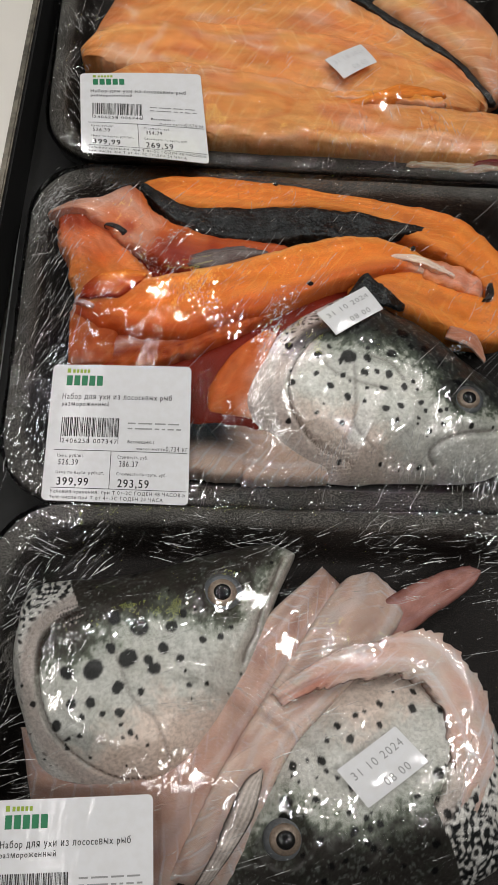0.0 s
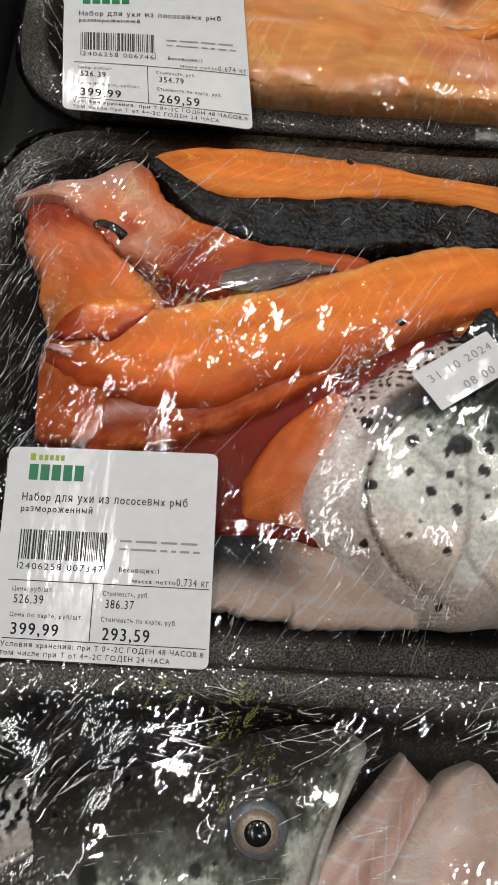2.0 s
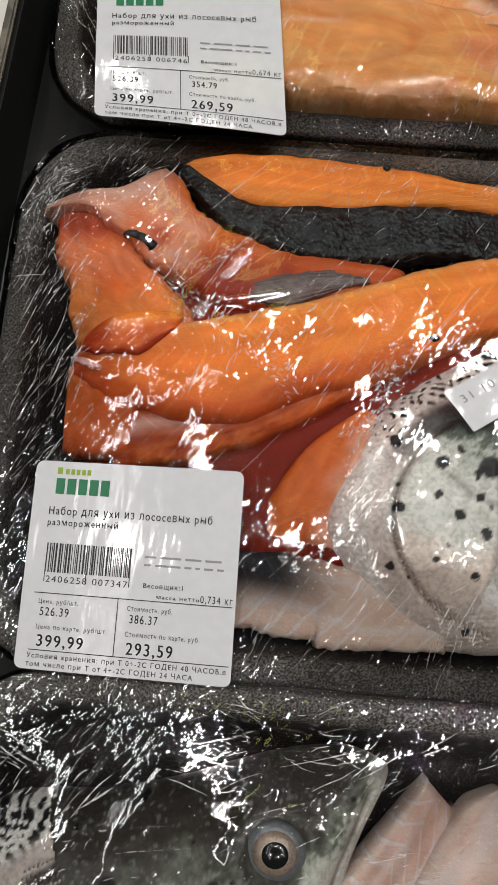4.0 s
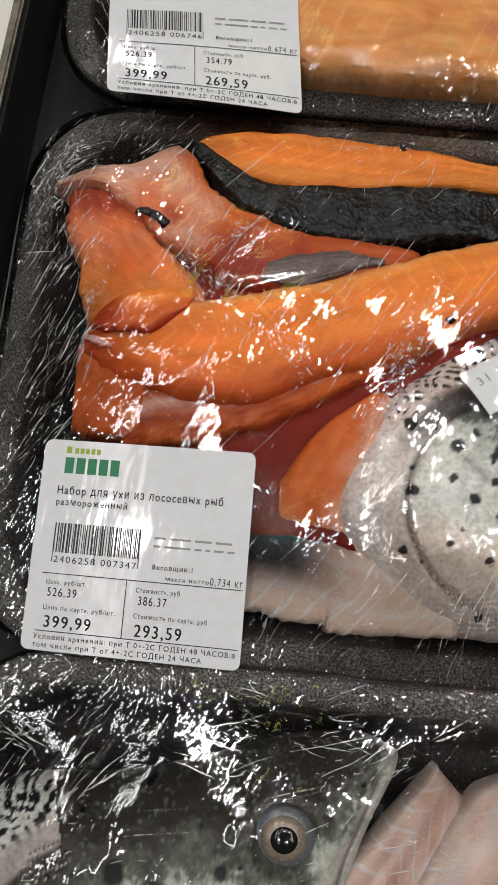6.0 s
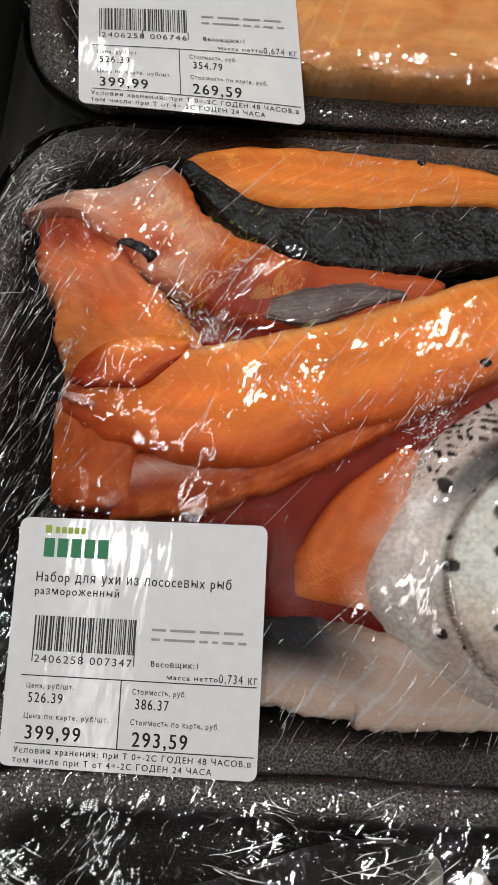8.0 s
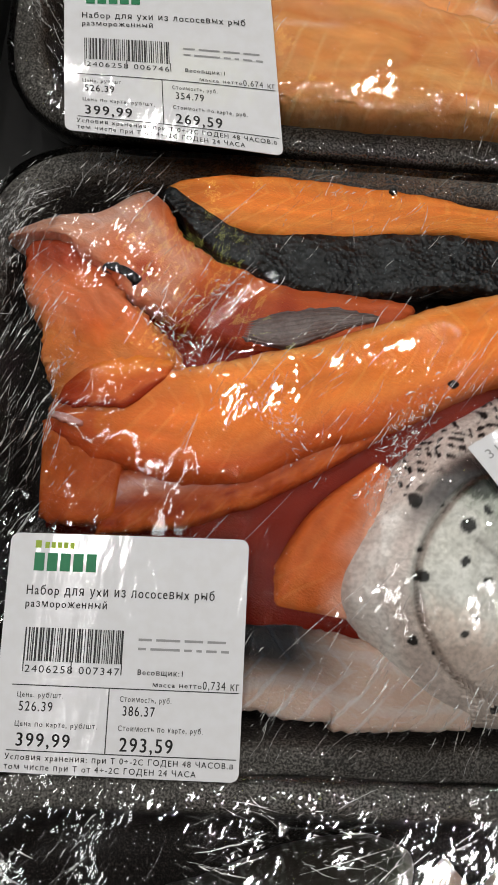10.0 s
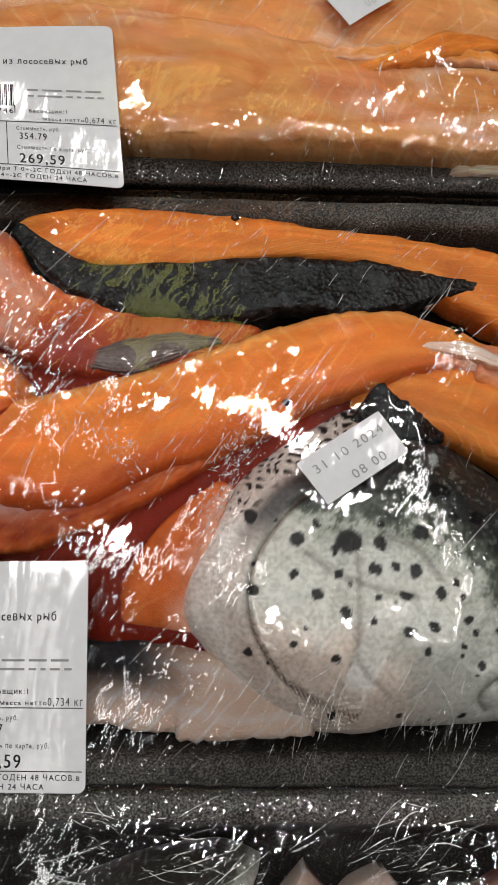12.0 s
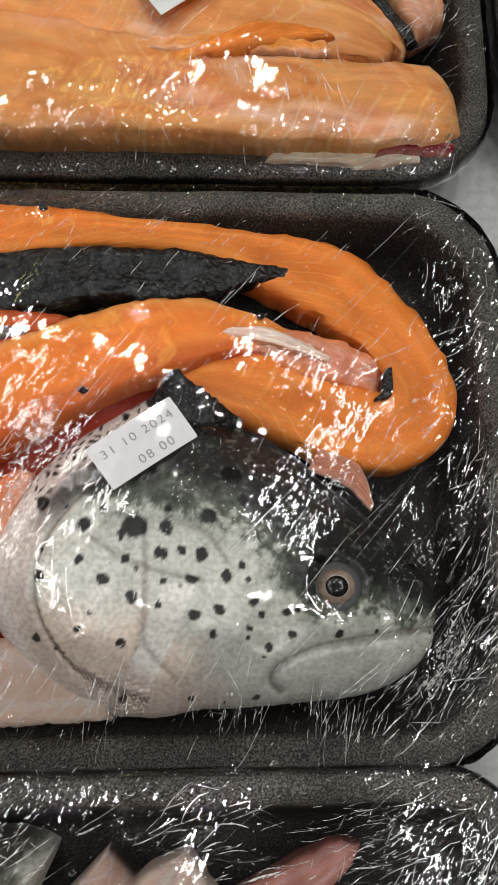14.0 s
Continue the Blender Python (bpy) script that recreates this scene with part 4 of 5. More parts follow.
# ---- fish heads ----
def spots_mask(x, y, spots):
    mask = np.zeros(x.shape)
    for i, (sx, sy, r) in enumerate(spots):
        sx, sy, r = sx / 1e4, sy / 1e4, r / 1e4
        dx, dy = x - sx, y - sy
        turn = (i * 1.7) % 3.1
        a, b = dx * math.cos(turn) + dy * math.sin(turn), dy * math.cos(turn) - dx * math.sin(turn)
        d = np.hypot(a, b * 1.2) / (r * 1.15)
        mask = np.maximum(mask, 1 - step(d, 0.82, 1.08))
    return mask


def eye_parts(head, x, y, z, r):
    for name, rad, lift, squash, material in (("eye_ring", r * 1.0, 0.0, 0.35, EYE_RING), ("iris", r * 0.72, 0.22 * r, 0.35, IRIS), ("pupil", r * 0.46, 0.36 * r, 0.35, PUPIL)):
        bm = bmesh.new()
        bmesh.ops.create_uvsphere(bm, u_segments=28, v_segments=14, radius=rad, matrix=Matrix.Translation((x, y, z + lift)) @ Matrix.Diagonal((1.0, 0.92, squash, 1)))
        part(name, bm, material, head)



SPOTS_TWO = [(421, 1512, 33), (503, 1509, 19), (288, 1518, 19), (338, 1558, 12), (277, 1427, 13), (341, 1378, 16), (397, 1429, 13), (489, 1443, 18), (596, 1439, 19), (570, 1374, 16), (659, 1383, 16), (497, 1373, 10), (414, 1332, 16), (578, 1284, 15), (641, 1300, 15), (732, 1317, 13), (753, 1285, 10), (626, 1234, 12), (719, 1251, 9), (771, 1200, 12), (174, 1387, 16), (167, 1581, 19), (614, 1539, 21), (704, 1583, 15), (772, 1583, 21), (838, 1515, 15), (911, 1426, 13), (674, 1652, 27), (386, 1067, 11), (566, 1068, 9), (484, 1310, 10), (819, 1289, 12)]
SPOTS_THREE = [(-409, 350, 32), (-507, 387, 26), (-291, 357, 22), (-319, 278, 21), (-445, 240, 34), (-510, 274, 19), (-568, 197, 36), (-661, 185, 25), (-476, 137, 23), (-637, 79, 19), (-569, 84, 19), (-464, 51, 17), (-525, 47, 12), (-348, 205, 23), (-370, 235, 19), (-254, 244, 15), (-171, 313, 15), (-686, 5, 20), (-596, 34, 12), (-391, 123, 13), (-218, 150, 11), (-250, 407, 17), (-601, -29, 10), (-649, -68, 12), (-106, 325, 13)]
SILVER, BACK, BONE = (0.69, 0.69, 0.65), (0.030, 0.031, 0.031), (0.76, 0.62, 0.54)


def fish_head(label, low, high, tops, thick, gill, jaw, boundary, spots, eye, seed, scale_zone, parent_tag="fish head", pink=0.0, grooves=(), pale=1.0, hollow=0.0, back=BACK):
    """One head on its side: cheek, gill cover with a raised edge, jaw line, dark back with spots.
    gill: edge line of the gill cover; boundary: line between dark back and pale cheek."""
    more = random.Random(int(seed * 10))
    box_x, box_y = [p[0] for p in low + high], [p[1] for p in low + high]
    spots = spots + [(more.uniform(min(box_x), max(box_x)) * 1e4, more.uniform(min(box_y), max(box_y)) * 1e4, more.choice((5, 6, 7, 9, 12))) for k in range(60)]
    gill_line, jaw_line, edge = smooth_line(gill, 90), smooth_line(jaw, 60), smooth_line(boundary, 90)
    axis = edge[-1] - edge[0]
    axis = axis / np.linalg.norm(axis)
    up = np.array((-axis[1], axis[0]))
    if np.dot(np.array(eye[:2]) - np.array(gill[len(gill) // 2]), axis) < 0:
        axis = -axis
    side = 1.0 if np.dot(smooth_line(high, 9)[4] - edge[45], up) > 0 else -1.0

    def near(x, y, line):
        d = np.full(x.shape, 9.0)
        idx = np.zeros(x.shape, dtype=int)
        for k, q in enumerate(line):
            e = np.hypot(x - q[0], y - q[1])
            idx = np.where(e < d, k, idx)
            d = np.minimum(d, e)
        return d, line[idx]

    def relief(X, Y, U, V):
        d, q = near(X, Y, gill_line)
        ahead = (X - q[..., 0]) * axis[0] + (Y - q[..., 1]) * axis[1]
        z = 0.0016 * step(np.sign(ahead) * d, -0.0006, 0.0008) * (1 - step(d, 0.008, 0.022)) - 0.0016 * np.exp(-(d / 0.0012) ** 2) * (ahead <= 0)
        behind = np.where(ahead < 0, d, 0)
        z = z + 0.00030 * (np.sin((X * 0.8 + Y * 0.6) * 1900 + 3.5 * wobble(X, Y, 260, 2)) * np.sin((X * 0.6 - Y * 0.8) * 2100 + 3.5 * wobble(X, Y, 300, 7)) + 0.8 * wobble(X, Y, 500, 4)) * step(behind, 0.0055, 0.0095) * np.clip(scale_zone(X, Y) + 0.45, 0.0, 1.0)
        d, _ = near(X, Y, jaw_line)
        z = z - 0.0013 * np.exp(-(d / 0.0011) ** 2) + 0.0006 * np.exp(-((d - 0.0035) / 0.002) ** 2)
        for groove in grooves:
            d, _ = near(X, Y, smooth_line(groove, 40))
            z = z - 0.0006 * np.exp(-(d / 0.0008) ** 2)
        d = np.hypot(X - eye[0], Y - eye[1])
        z = z + 0.0012 * np.exp(-((d - eye[2] * 1.25) / (eye[2] * 0.35)) ** 2) - 0.0022 * np.exp(-(d / (eye[2] * 0.8)) ** 2)
        return z

    def tint(x, y, u, v, z):
        d, q = near(x, y, edge)
        above = ((x - q[:, 0]) * up[0] + (y - q[:, 1]) * up[1]) * side
        signed = np.sign(above) * d + 0.006 * wobble(x, y, 120, seed) + 0.004 * wobble(x, y, 420, seed) + 0.003 * wobble(x, y, 1100, seed)
        c = blend(np.array(SILVER) * pale, back, step(signed, -0.0014, 0.0018))
        mottle = wobble(x, y, 260, seed + 3) * 0.5 + 0.5
        c = blend(c, c * 0.65 + np.array((0.02, 0.03, 0.02)), 0.45 * step(mottle, 0.45, 0.8))
        c = blend(c, (0.22, 0.26, 0.20), 0.5 * np.exp(-(signed / 0.005) ** 2))
        flecks = step(wobble(x, y, 900, seed + 8) + 0.5 * wobble(x, y, 350, seed + 9), 0.25, 0.6) * step(signed, -0.001, 0.004)
        c = blend(c, (0.20, 0.22, 0.20), 0.55 * flecks)
        # throat turns to pale bone colour
        c = blend(c, BONE, (0.75 + pink) * step(-signed, 0.023, 0.036))
        d, q = near(x, y, gill_line)
        ahead = (x - q[:, 0]) * axis[0] + (y - q[:, 1]) * axis[1]
        behind = np.where(ahead < 0, d, 0)
        c = blend(c, (0.70, 0.62, 0.58), step(behind, 0.0005, 0.003) * (1 - step(behind, 0.007, 0.012)) * 0.8)
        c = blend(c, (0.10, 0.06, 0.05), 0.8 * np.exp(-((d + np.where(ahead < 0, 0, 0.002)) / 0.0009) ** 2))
        zone = step(behind, 0.0055, 0.0095)
        cells = 0.9 * wobble(x, y, 520, seed + 6) + 0.7 * np.sin((x * 0.8 + y * 0.6) * 1500 + 6 * wobble(x, y, 150, 2)) * np.sin((x * 0.6 - y * 0.8) * 1350 + 6 * wobble(x, y, 170, 8))
        scales = blend((0.84, 0.83, 0.80), (0.015, 0.017, 0.018), step(cells + scale_zone(x, y), 0.35, 0.6))
        c = blend(c, scales, zone)
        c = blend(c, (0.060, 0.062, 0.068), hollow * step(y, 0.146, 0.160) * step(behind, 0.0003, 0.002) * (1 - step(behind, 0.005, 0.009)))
        # mouth line and cheek grooves darkened: their shade is put into the colour
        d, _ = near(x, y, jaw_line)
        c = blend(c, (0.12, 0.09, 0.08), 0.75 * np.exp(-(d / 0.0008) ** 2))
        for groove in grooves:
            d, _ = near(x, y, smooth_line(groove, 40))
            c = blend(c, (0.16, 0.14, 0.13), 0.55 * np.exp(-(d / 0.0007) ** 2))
        jag = 0.0004
        c = blend(c, (0.006, 0.006, 0.007), 0.96 * spots_mask(x + jag * wobble(x, y, 700, 1), y + jag * wobble(x, y, 700, 5), spots))
        return c

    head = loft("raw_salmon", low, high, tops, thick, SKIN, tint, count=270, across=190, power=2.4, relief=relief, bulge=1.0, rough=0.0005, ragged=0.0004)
    tagged(head, label, parent_tag)
    X, Y, T = TOPS[-1]
    around = np.hypot(X - eye[0], Y - eye[1])
    eye_parts(head, eye[0], eye[1], float(T[around < eye[2] * 0.6].mean()) + 0.0004, eye[2])
    return head


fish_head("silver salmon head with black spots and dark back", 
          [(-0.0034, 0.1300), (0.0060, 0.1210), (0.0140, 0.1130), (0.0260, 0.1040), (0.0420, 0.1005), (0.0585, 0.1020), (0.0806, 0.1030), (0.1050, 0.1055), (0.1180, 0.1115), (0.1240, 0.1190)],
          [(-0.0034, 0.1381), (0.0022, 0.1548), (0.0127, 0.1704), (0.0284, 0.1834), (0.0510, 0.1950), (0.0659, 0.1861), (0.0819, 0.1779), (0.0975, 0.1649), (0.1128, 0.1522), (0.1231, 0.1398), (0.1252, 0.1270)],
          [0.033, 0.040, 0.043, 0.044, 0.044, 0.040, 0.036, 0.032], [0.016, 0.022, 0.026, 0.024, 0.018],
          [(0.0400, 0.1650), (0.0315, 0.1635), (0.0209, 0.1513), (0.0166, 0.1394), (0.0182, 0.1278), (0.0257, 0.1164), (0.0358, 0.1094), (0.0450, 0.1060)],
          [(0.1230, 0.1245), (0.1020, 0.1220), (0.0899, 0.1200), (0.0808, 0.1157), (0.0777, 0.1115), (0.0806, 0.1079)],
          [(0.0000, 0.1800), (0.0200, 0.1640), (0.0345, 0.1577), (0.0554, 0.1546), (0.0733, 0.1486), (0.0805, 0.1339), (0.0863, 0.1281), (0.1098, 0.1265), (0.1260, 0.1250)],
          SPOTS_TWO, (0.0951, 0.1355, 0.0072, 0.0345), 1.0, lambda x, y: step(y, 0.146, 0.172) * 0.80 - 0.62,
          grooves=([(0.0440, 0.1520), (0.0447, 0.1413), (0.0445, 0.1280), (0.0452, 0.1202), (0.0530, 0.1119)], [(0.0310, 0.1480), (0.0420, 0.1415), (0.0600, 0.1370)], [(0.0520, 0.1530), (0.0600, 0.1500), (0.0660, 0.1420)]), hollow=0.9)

# ---- tray 3: two heads and pale fins ----
tray_three = food_tray(0.0230, 0.0020, "black foam tray of two spotted salmon heads under film")
tagged(loft("belly_flap", [(-0.0750, -0.0400), (-0.0400, -0.0600), (-0.0220, -0.0500), (-0.0050, -0.0150), (0.0150, 0.0170), (0.0410, 0.0570)], [(-0.0850, 0.0000), (-0.0600, 0.0000), (-0.0300, 0.0100), (-0.0100, 0.0200), (0.0080, 0.0420), (0.0330, 0.0650)],
            [0.030, 0.034, 0.035, 0.036, 0.034, 0.020], 0.012, FLESH, flat_tint((0.52, 0.35, 0.29), (0.64, 0.52, 0.46), 0.9), count=60), "pinkish belly flap under the head", "fish")
tagged(loft("belly_flap", [(-0.0270, -0.0500), (-0.0095, -0.0150), (0.0113, 0.0175), (0.0390, 0.0560), (0.0540, 0.0635)], [(-0.0050, -0.0560), (0.0150, -0.0100), (0.0420, 0.0180), (0.0660, 0.0460), (0.0560, 0.0635)],
            [0.037, 0.041, 0.041, 0.032, 0.017], 0.010, FLESH, flat_tint((0.60, 0.45, 0.38), (0.68, 0.58, 0.52), 0.9), count=60), "pale pink fin flap cut to a point", "fish")
tagged(loft("belly_flap", [(0.0560, 0.0280), (0.0760, 0.0430), (0.0960, 0.0560), (0.1030, 0.0640)], [(0.0560, 0.0500), (0.0740, 0.0590), (0.0920, 0.0660), (0.1035, 0.0655)],
            [0.026, 0.022, 0.015], 0.006, FLESH, flat_tint((0.50, 0.26, 0.22), (0.20, 0.08, 0.07), 0.9), count=40), "thin pink fin flap with a dark edge", "fish")
fish_head("dark-backed spotted salmon head with open eye",
          [(-0.0880, 0.0150), (-0.0828, 0.0008), (-0.0740, -0.0170), (-0.0601, -0.0231), (-0.0358, -0.0229), (-0.0178, -0.0121), (-0.0014, 0.0080), (0.0072, 0.0270), (0.0116, 0.0468), (0.0200, 0.0660)],
          [(-0.0893, 0.0250), (-0.0893, 0.0401), (-0.0842, 0.0534), (-0.0557, 0.0573), (-0.0337, 0.0624), (-0.0113, 0.0697), (0.0070, 0.0728), (0.0150, 0.0715), (0.0209, 0.0690)],
          [0.036, 0.043, 0.046, 0.047, 0.046, 0.042, 0.038, 0.033], [0.018, 0.024, 0.026, 0.024, 0.016],
          [(-0.0640, 0.0420), (-0.0740, 0.0340), (-0.0768, 0.0250), (-0.0738, 0.0069), (-0.0643, -0.0068), (-0.0471, -0.0165), (-0.0280, -0.0170)],
          [(0.0140, 0.0640), (0.0060, 0.0450), (0.0030, 0.0350), (0.0000, 0.0290), (-0.0015, 0.0240)],
          [(-0.0900, 0.0100), (-0.0700, 0.0190), (-0.0500, 0.0330), (-0.0380, 0.0400), (-0.0250, 0.0400), (-0.0080, 0.0370), (0.0040, 0.0500), (0.0180, 0.0680)],
          SPOTS_THREE, (-0.0103, 0.0493, 0.0080, 0.0375), 2.0, lambda x, y: step(y, 0.020, 0.050) * 0.7 - 0.25,
          grooves=([(-0.0520, 0.0330), (-0.0470, 0.0200), (-0.0420, 0.0100), (-0.0330, 0.0020), (-0.0280, -0.0100)],), pale=0.84, back=(0.046, 0.040, 0.035))
rng = random.Random(4)
SPOTS_FOUR = [(rng.randrange(80, 740), rng.randrange(-470, 110), rng.choice((9, 11, 13, 16, 22))) for k in range(46)]
upturned = fish_head("upturned spotted salmon head beside the date sticker",
          [(0.0920, 0.0020), (0.0880, 0.0177), (0.0779, 0.0303), (0.0552, 0.0254), (0.0350, 0.0200), (0.0170, 0.0060), (0.0029, -0.0099), (-0.0091, -0.0309), (-0.0200, -0.0520)],
          [(0.0960, -0.0060), (0.1000, -0.0250), (0.0980, -0.0450), (0.0800, -0.0560), (0.0600, -0.0600), (0.0400, -0.0640), (0.0200, -0.0660), (0.0000, -0.0660), (-0.0180, -0.0600)],
          [0.036, 0.043, 0.046, 0.047, 0.046, 0.042, 0.038, 0.033], [0.018, 0.024, 0.026, 0.024, 0.016],
          [(0.0400, 0.0190), (0.0552, 0.0224), (0.0700, 0.0131), (0.0739, -0.0000), (0.0719, -0.0141), (0.0660, -0.0240)],
          [(-0.0180, -0.0540), (-0.0080, -0.0330), (0.0010, -0.0240), (0.0050, -0.0120), (0.0020, -0.0090)],
          [(0.1000, -0.0050), (0.0720, -0.0180), (0.0500, -0.0280), (0.0300, -0.0300), (0.0180, -0.0230), (0.0030, -0.0330), (-0.0180, -0.0580)],
          SPOTS_FOUR, (0.0137, -0.0362, 0.0080, 0.0375), 3.0, lambda x, y: step(-y, 0.0, 0.03) * 0.8 - 0.25, pale=0.86, back=(0.045, 0.041, 0.037))



def gill_tint(x, y, u, v, z):
    c = blend((0.70, 0.50, 0.43), (0.62, 0.55, 0.50), 0.5 + 0.8 * wobble(x, y, 120, 6.0))
    c = blend(c, (0.50, 0.16, 0.09), 0.7 * np.exp(-((u - 0.12) / 0.10) ** 2) * step(-v, -0.4, 0.6))
    return blend(c, (0.10, 0.06, 0.05), 0.8 * step(-v + 0.15 * wobble(x, y, 300, 3.0), 0.82, 0.99))


loft("gill_flap", [(0.0130, 0.0080), (0.0296, 0.0153), (0.0445, 0.0175), (0.0596, 0.0187), (0.0688, 0.0108), (0.0730, -0.0029), (0.0741, -0.0163), (0.0711, -0.0273)],
     [(0.0090, 0.0130), (0.0254, 0.0240), (0.0427, 0.0305), (0.0660, 0.0360), (0.0810, 0.0270), (0.0890, 0.0090), (0.0905, -0.0067), (0.0820, -0.0275)],
     [0.0435, 0.0470, 0.0476, 0.0468, 0.0474, 0.0470, 0.0450], 0.003, FLESH, gill_tint, upturned, "pale pink gill flap curved round the cheek", count=90, across=30, power=6.0, bulge=0.3, ragged=0.003, relief=lambda X, Y, U, V: 0.0007 * np.sin(V * 5 + U * 9) + 0.0005 * wobble(X, Y, 160, 3.0))


def fin_tint(x, y, u, v, z):
    c = blend((0.62, 0.55, 0.50), (0.42, 0.38, 0.36), 0.5 + 0.5 * np.sin(v * 14))
    return blend(c, (0.03, 0.03, 0.03), 0.9 * step(np.abs(v), 0.72, 0.98))


loft("pectoral_fin", [(0.0050, -0.0130), (-0.0012, -0.0175), (-0.0070, -0.0290), (-0.0115, -0.0396), (-0.0175, -0.0505)], [(0.0056, -0.0140), (0.0042, -0.0215), (0.0006, -0.0315), (-0.0053, -0.0405), (-0.0130, -0.0510)],
     [0.0470, 0.0480, 0.0470, 0.0450, 0.0420], 0.003, SKIN, fin_tint, upturned, "pale fin with a dark edge", count=50, across=30, power=4.0)

# ---- tray 1: pale orange fillets ----
tray_one = food_tray(0.0245, 0.3480, "black foam tray filled with pale orange salmon fillets under film")


def seam(x, y, seed, along=24.0, over=95.0):
    """1 on thin wandering lines that run along a fillet, 0 away from them."""
    value = wobble(x * along + 0.25 * y * over, y * over, 1.0, seed) + 0.35 * wobble(x * along * 3, y * over * 2.2, 1.0, seed + 7)
    return np.exp(-(value / 0.07) ** 2)


def furrows(seed):
    return lambda X, Y, U, V: -0.0005 * seam(X, Y, seed, 14.0, 42.0) - 0.0002 * seam(X, Y, seed + 20, 60.0, 120.0) + 0.0009 * wobble(X, Y, 55, seed)


def amber_tint(base, seed):
    def tint(x, y, u, v, z):
        patch = wobble(x, y, 40, seed)
        c = blend(base, (0.74, 0.41, 0.15), 0.45 + 0.6 * patch)
        c = blend(c, (0.62, 0.22, 0.11), 0.6 * step(wobble(x * 0.5 + y * 0.3, y, 75, seed + 2), 0.05, 0.5))
        c = blend(c, (0.72, 0.44, 0.30), 0.6 * step(wobble(x * 0.4, y, 90, seed + 5), 0.15, 0.55))
        c = c * (1 + 0.22 * streaks(u, v, seed, 10.0, 5.0))[:, None]
        c = blend(c, (0.76, 0.56, 0.42), 0.6 * seam(x, y, seed + 30, 14.0, 40.0) * step(wobble(x, y, 45, seed + 6), -0.05, 0.3))
        c = blend(c, (0.56, 0.17, 0.05), 0.45 * seam(x, y, seed, 14.0, 42.0))
        return blend(c, (0.70, 0.37, 0.16), 0.5 * np.abs(v) ** 4)
    return tint


tagged(loft("salmon_fillet", [(-0.0850, 0.2780), (-0.0400, 0.2720), (0.0200, 0.2710), (0.0800, 0.2700), (0.1250, 0.2710), (0.1420, 0.2770)],
            [(-0.0850, 0.3050), (-0.0500, 0.3200), (0.0100, 0.3140), (0.0600, 0.3040), (0.1000, 0.3020), (0.1300, 0.3010), (0.1400, 0.2930)],
            [0.036, 0.039, 0.038, 0.037, 0.036, 0.033], 0.016, FLESH, amber_tint(AMBER, 3.0), count=200, across=64, relief=furrows(3.0)), "broad pale orange salmon fillet", "fish")
tagged(loft("salmon_fillet", [(-0.0880, 0.3240), (-0.0500, 0.3120), (0.0000, 0.3080), (0.0450, 0.3000), (0.0850, 0.3020), (0.1180, 0.3050)],
            [(-0.0900, 0.3310), (-0.0700, 0.3480), (-0.0200, 0.3500), (0.0400, 0.3480), (0.0900, 0.3340), (0.1240, 0.3130)],
            [0.034, 0.036, 0.036, 0.035, 0.033, 0.031], 0.014, FLESH, amber_tint((0.74, 0.30, 0.10), 5.0), count=200, across=64, relief=furrows(5.0)), "pale orange salmon fillet with a ragged edge", "fish")
tagged(loft("salmon_fillet", [(-0.0840, 0.3420), (-0.0300, 0.3440), (0.0300, 0.3440), (0.0850, 0.3300), (0.1250, 0.3080)],
            [(-0.0700, 0.3800), (-0.0200, 0.3950), (0.0300, 0.3900), (0.0750, 0.3620), (0.1080, 0.3380), (0.1270, 0.3130)],
            [0.033, 0.035, 0.034, 0.032, 0.030], 0.014, FLESH, amber_tint((0.74, 0.30, 0.10), 9.0), count=200, across=64, relief=furrows(9.0)), "orange salmon fillet at the far side of the tray", "fish")
tagged(loft("salmon_skin", [(0.0300, 0.3880), (0.0600, 0.3690), (0.0850, 0.3510), (0.1080, 0.3340), (0.1250, 0.3110)], [(0.0310, 0.3910), (0.0630, 0.3720), (0.0880, 0.3545), (0.1110, 0.3365), (0.1300, 0.3110)],
            [0.035, 0.034, 0.033, 0.032, 0.030], 0.004, BLACK_SKIN, flat_tint((0.02, 0.02, 0.02), (0.02, 0.02, 0.02)), count=50, across=10), "thin edge of black salmon skin", "fish skin")
tagged(loft("salmon_piece", [(0.0650, 0.3760), (0.0950, 0.3520), (0.1150, 0.3370), (0.1300, 0.3160)], [(0.0800, 0.4000), (0.1150, 0.3850), (0.1350, 0.3600), (0.1400, 0.3230)],
            [0.032, 0.032, 0.031, 0.029], 0.012, FLESH, amber_tint((0.66, 0.34, 0.24), 2.0), count=50), "pinkish salmon piece along the black skin", "fish")
tagged(loft("bone_strip", [(0.0350, 0.3010), (0.0650, 0.3010), (0.1000, 0.3010)], [(0.0360, 0.3045), (0.0650, 0.3075), (0.0980, 0.3050)],
            [0.0372, 0.0378, 0.0370], 0.003, FLESH, flat_tint((0.80, 0.34, 0.07), PALE, 0.8), count=50, across=10,
            relief=lambda X, Y, U, V: 0.0005 * np.sin(U * 60)), "row of pale bone ends along the fillet", "fish")
tagged(loft("belly_flap", [(0.0780, 0.2675), (0.1080, 0.2655), (0.1300, 0.2670)], [(0.0800, 0.2720), (0.1050, 0.2720), (0.1300, 0.2750)],
            [0.0300, 0.0300, 0.0290], 0.006, FLESH, flat_tint((0.75, 0.66, 0.50), (0.5, 0.2, 0.15), 0.5), count=30), "creamy white fat edge below the fillet", "fish")

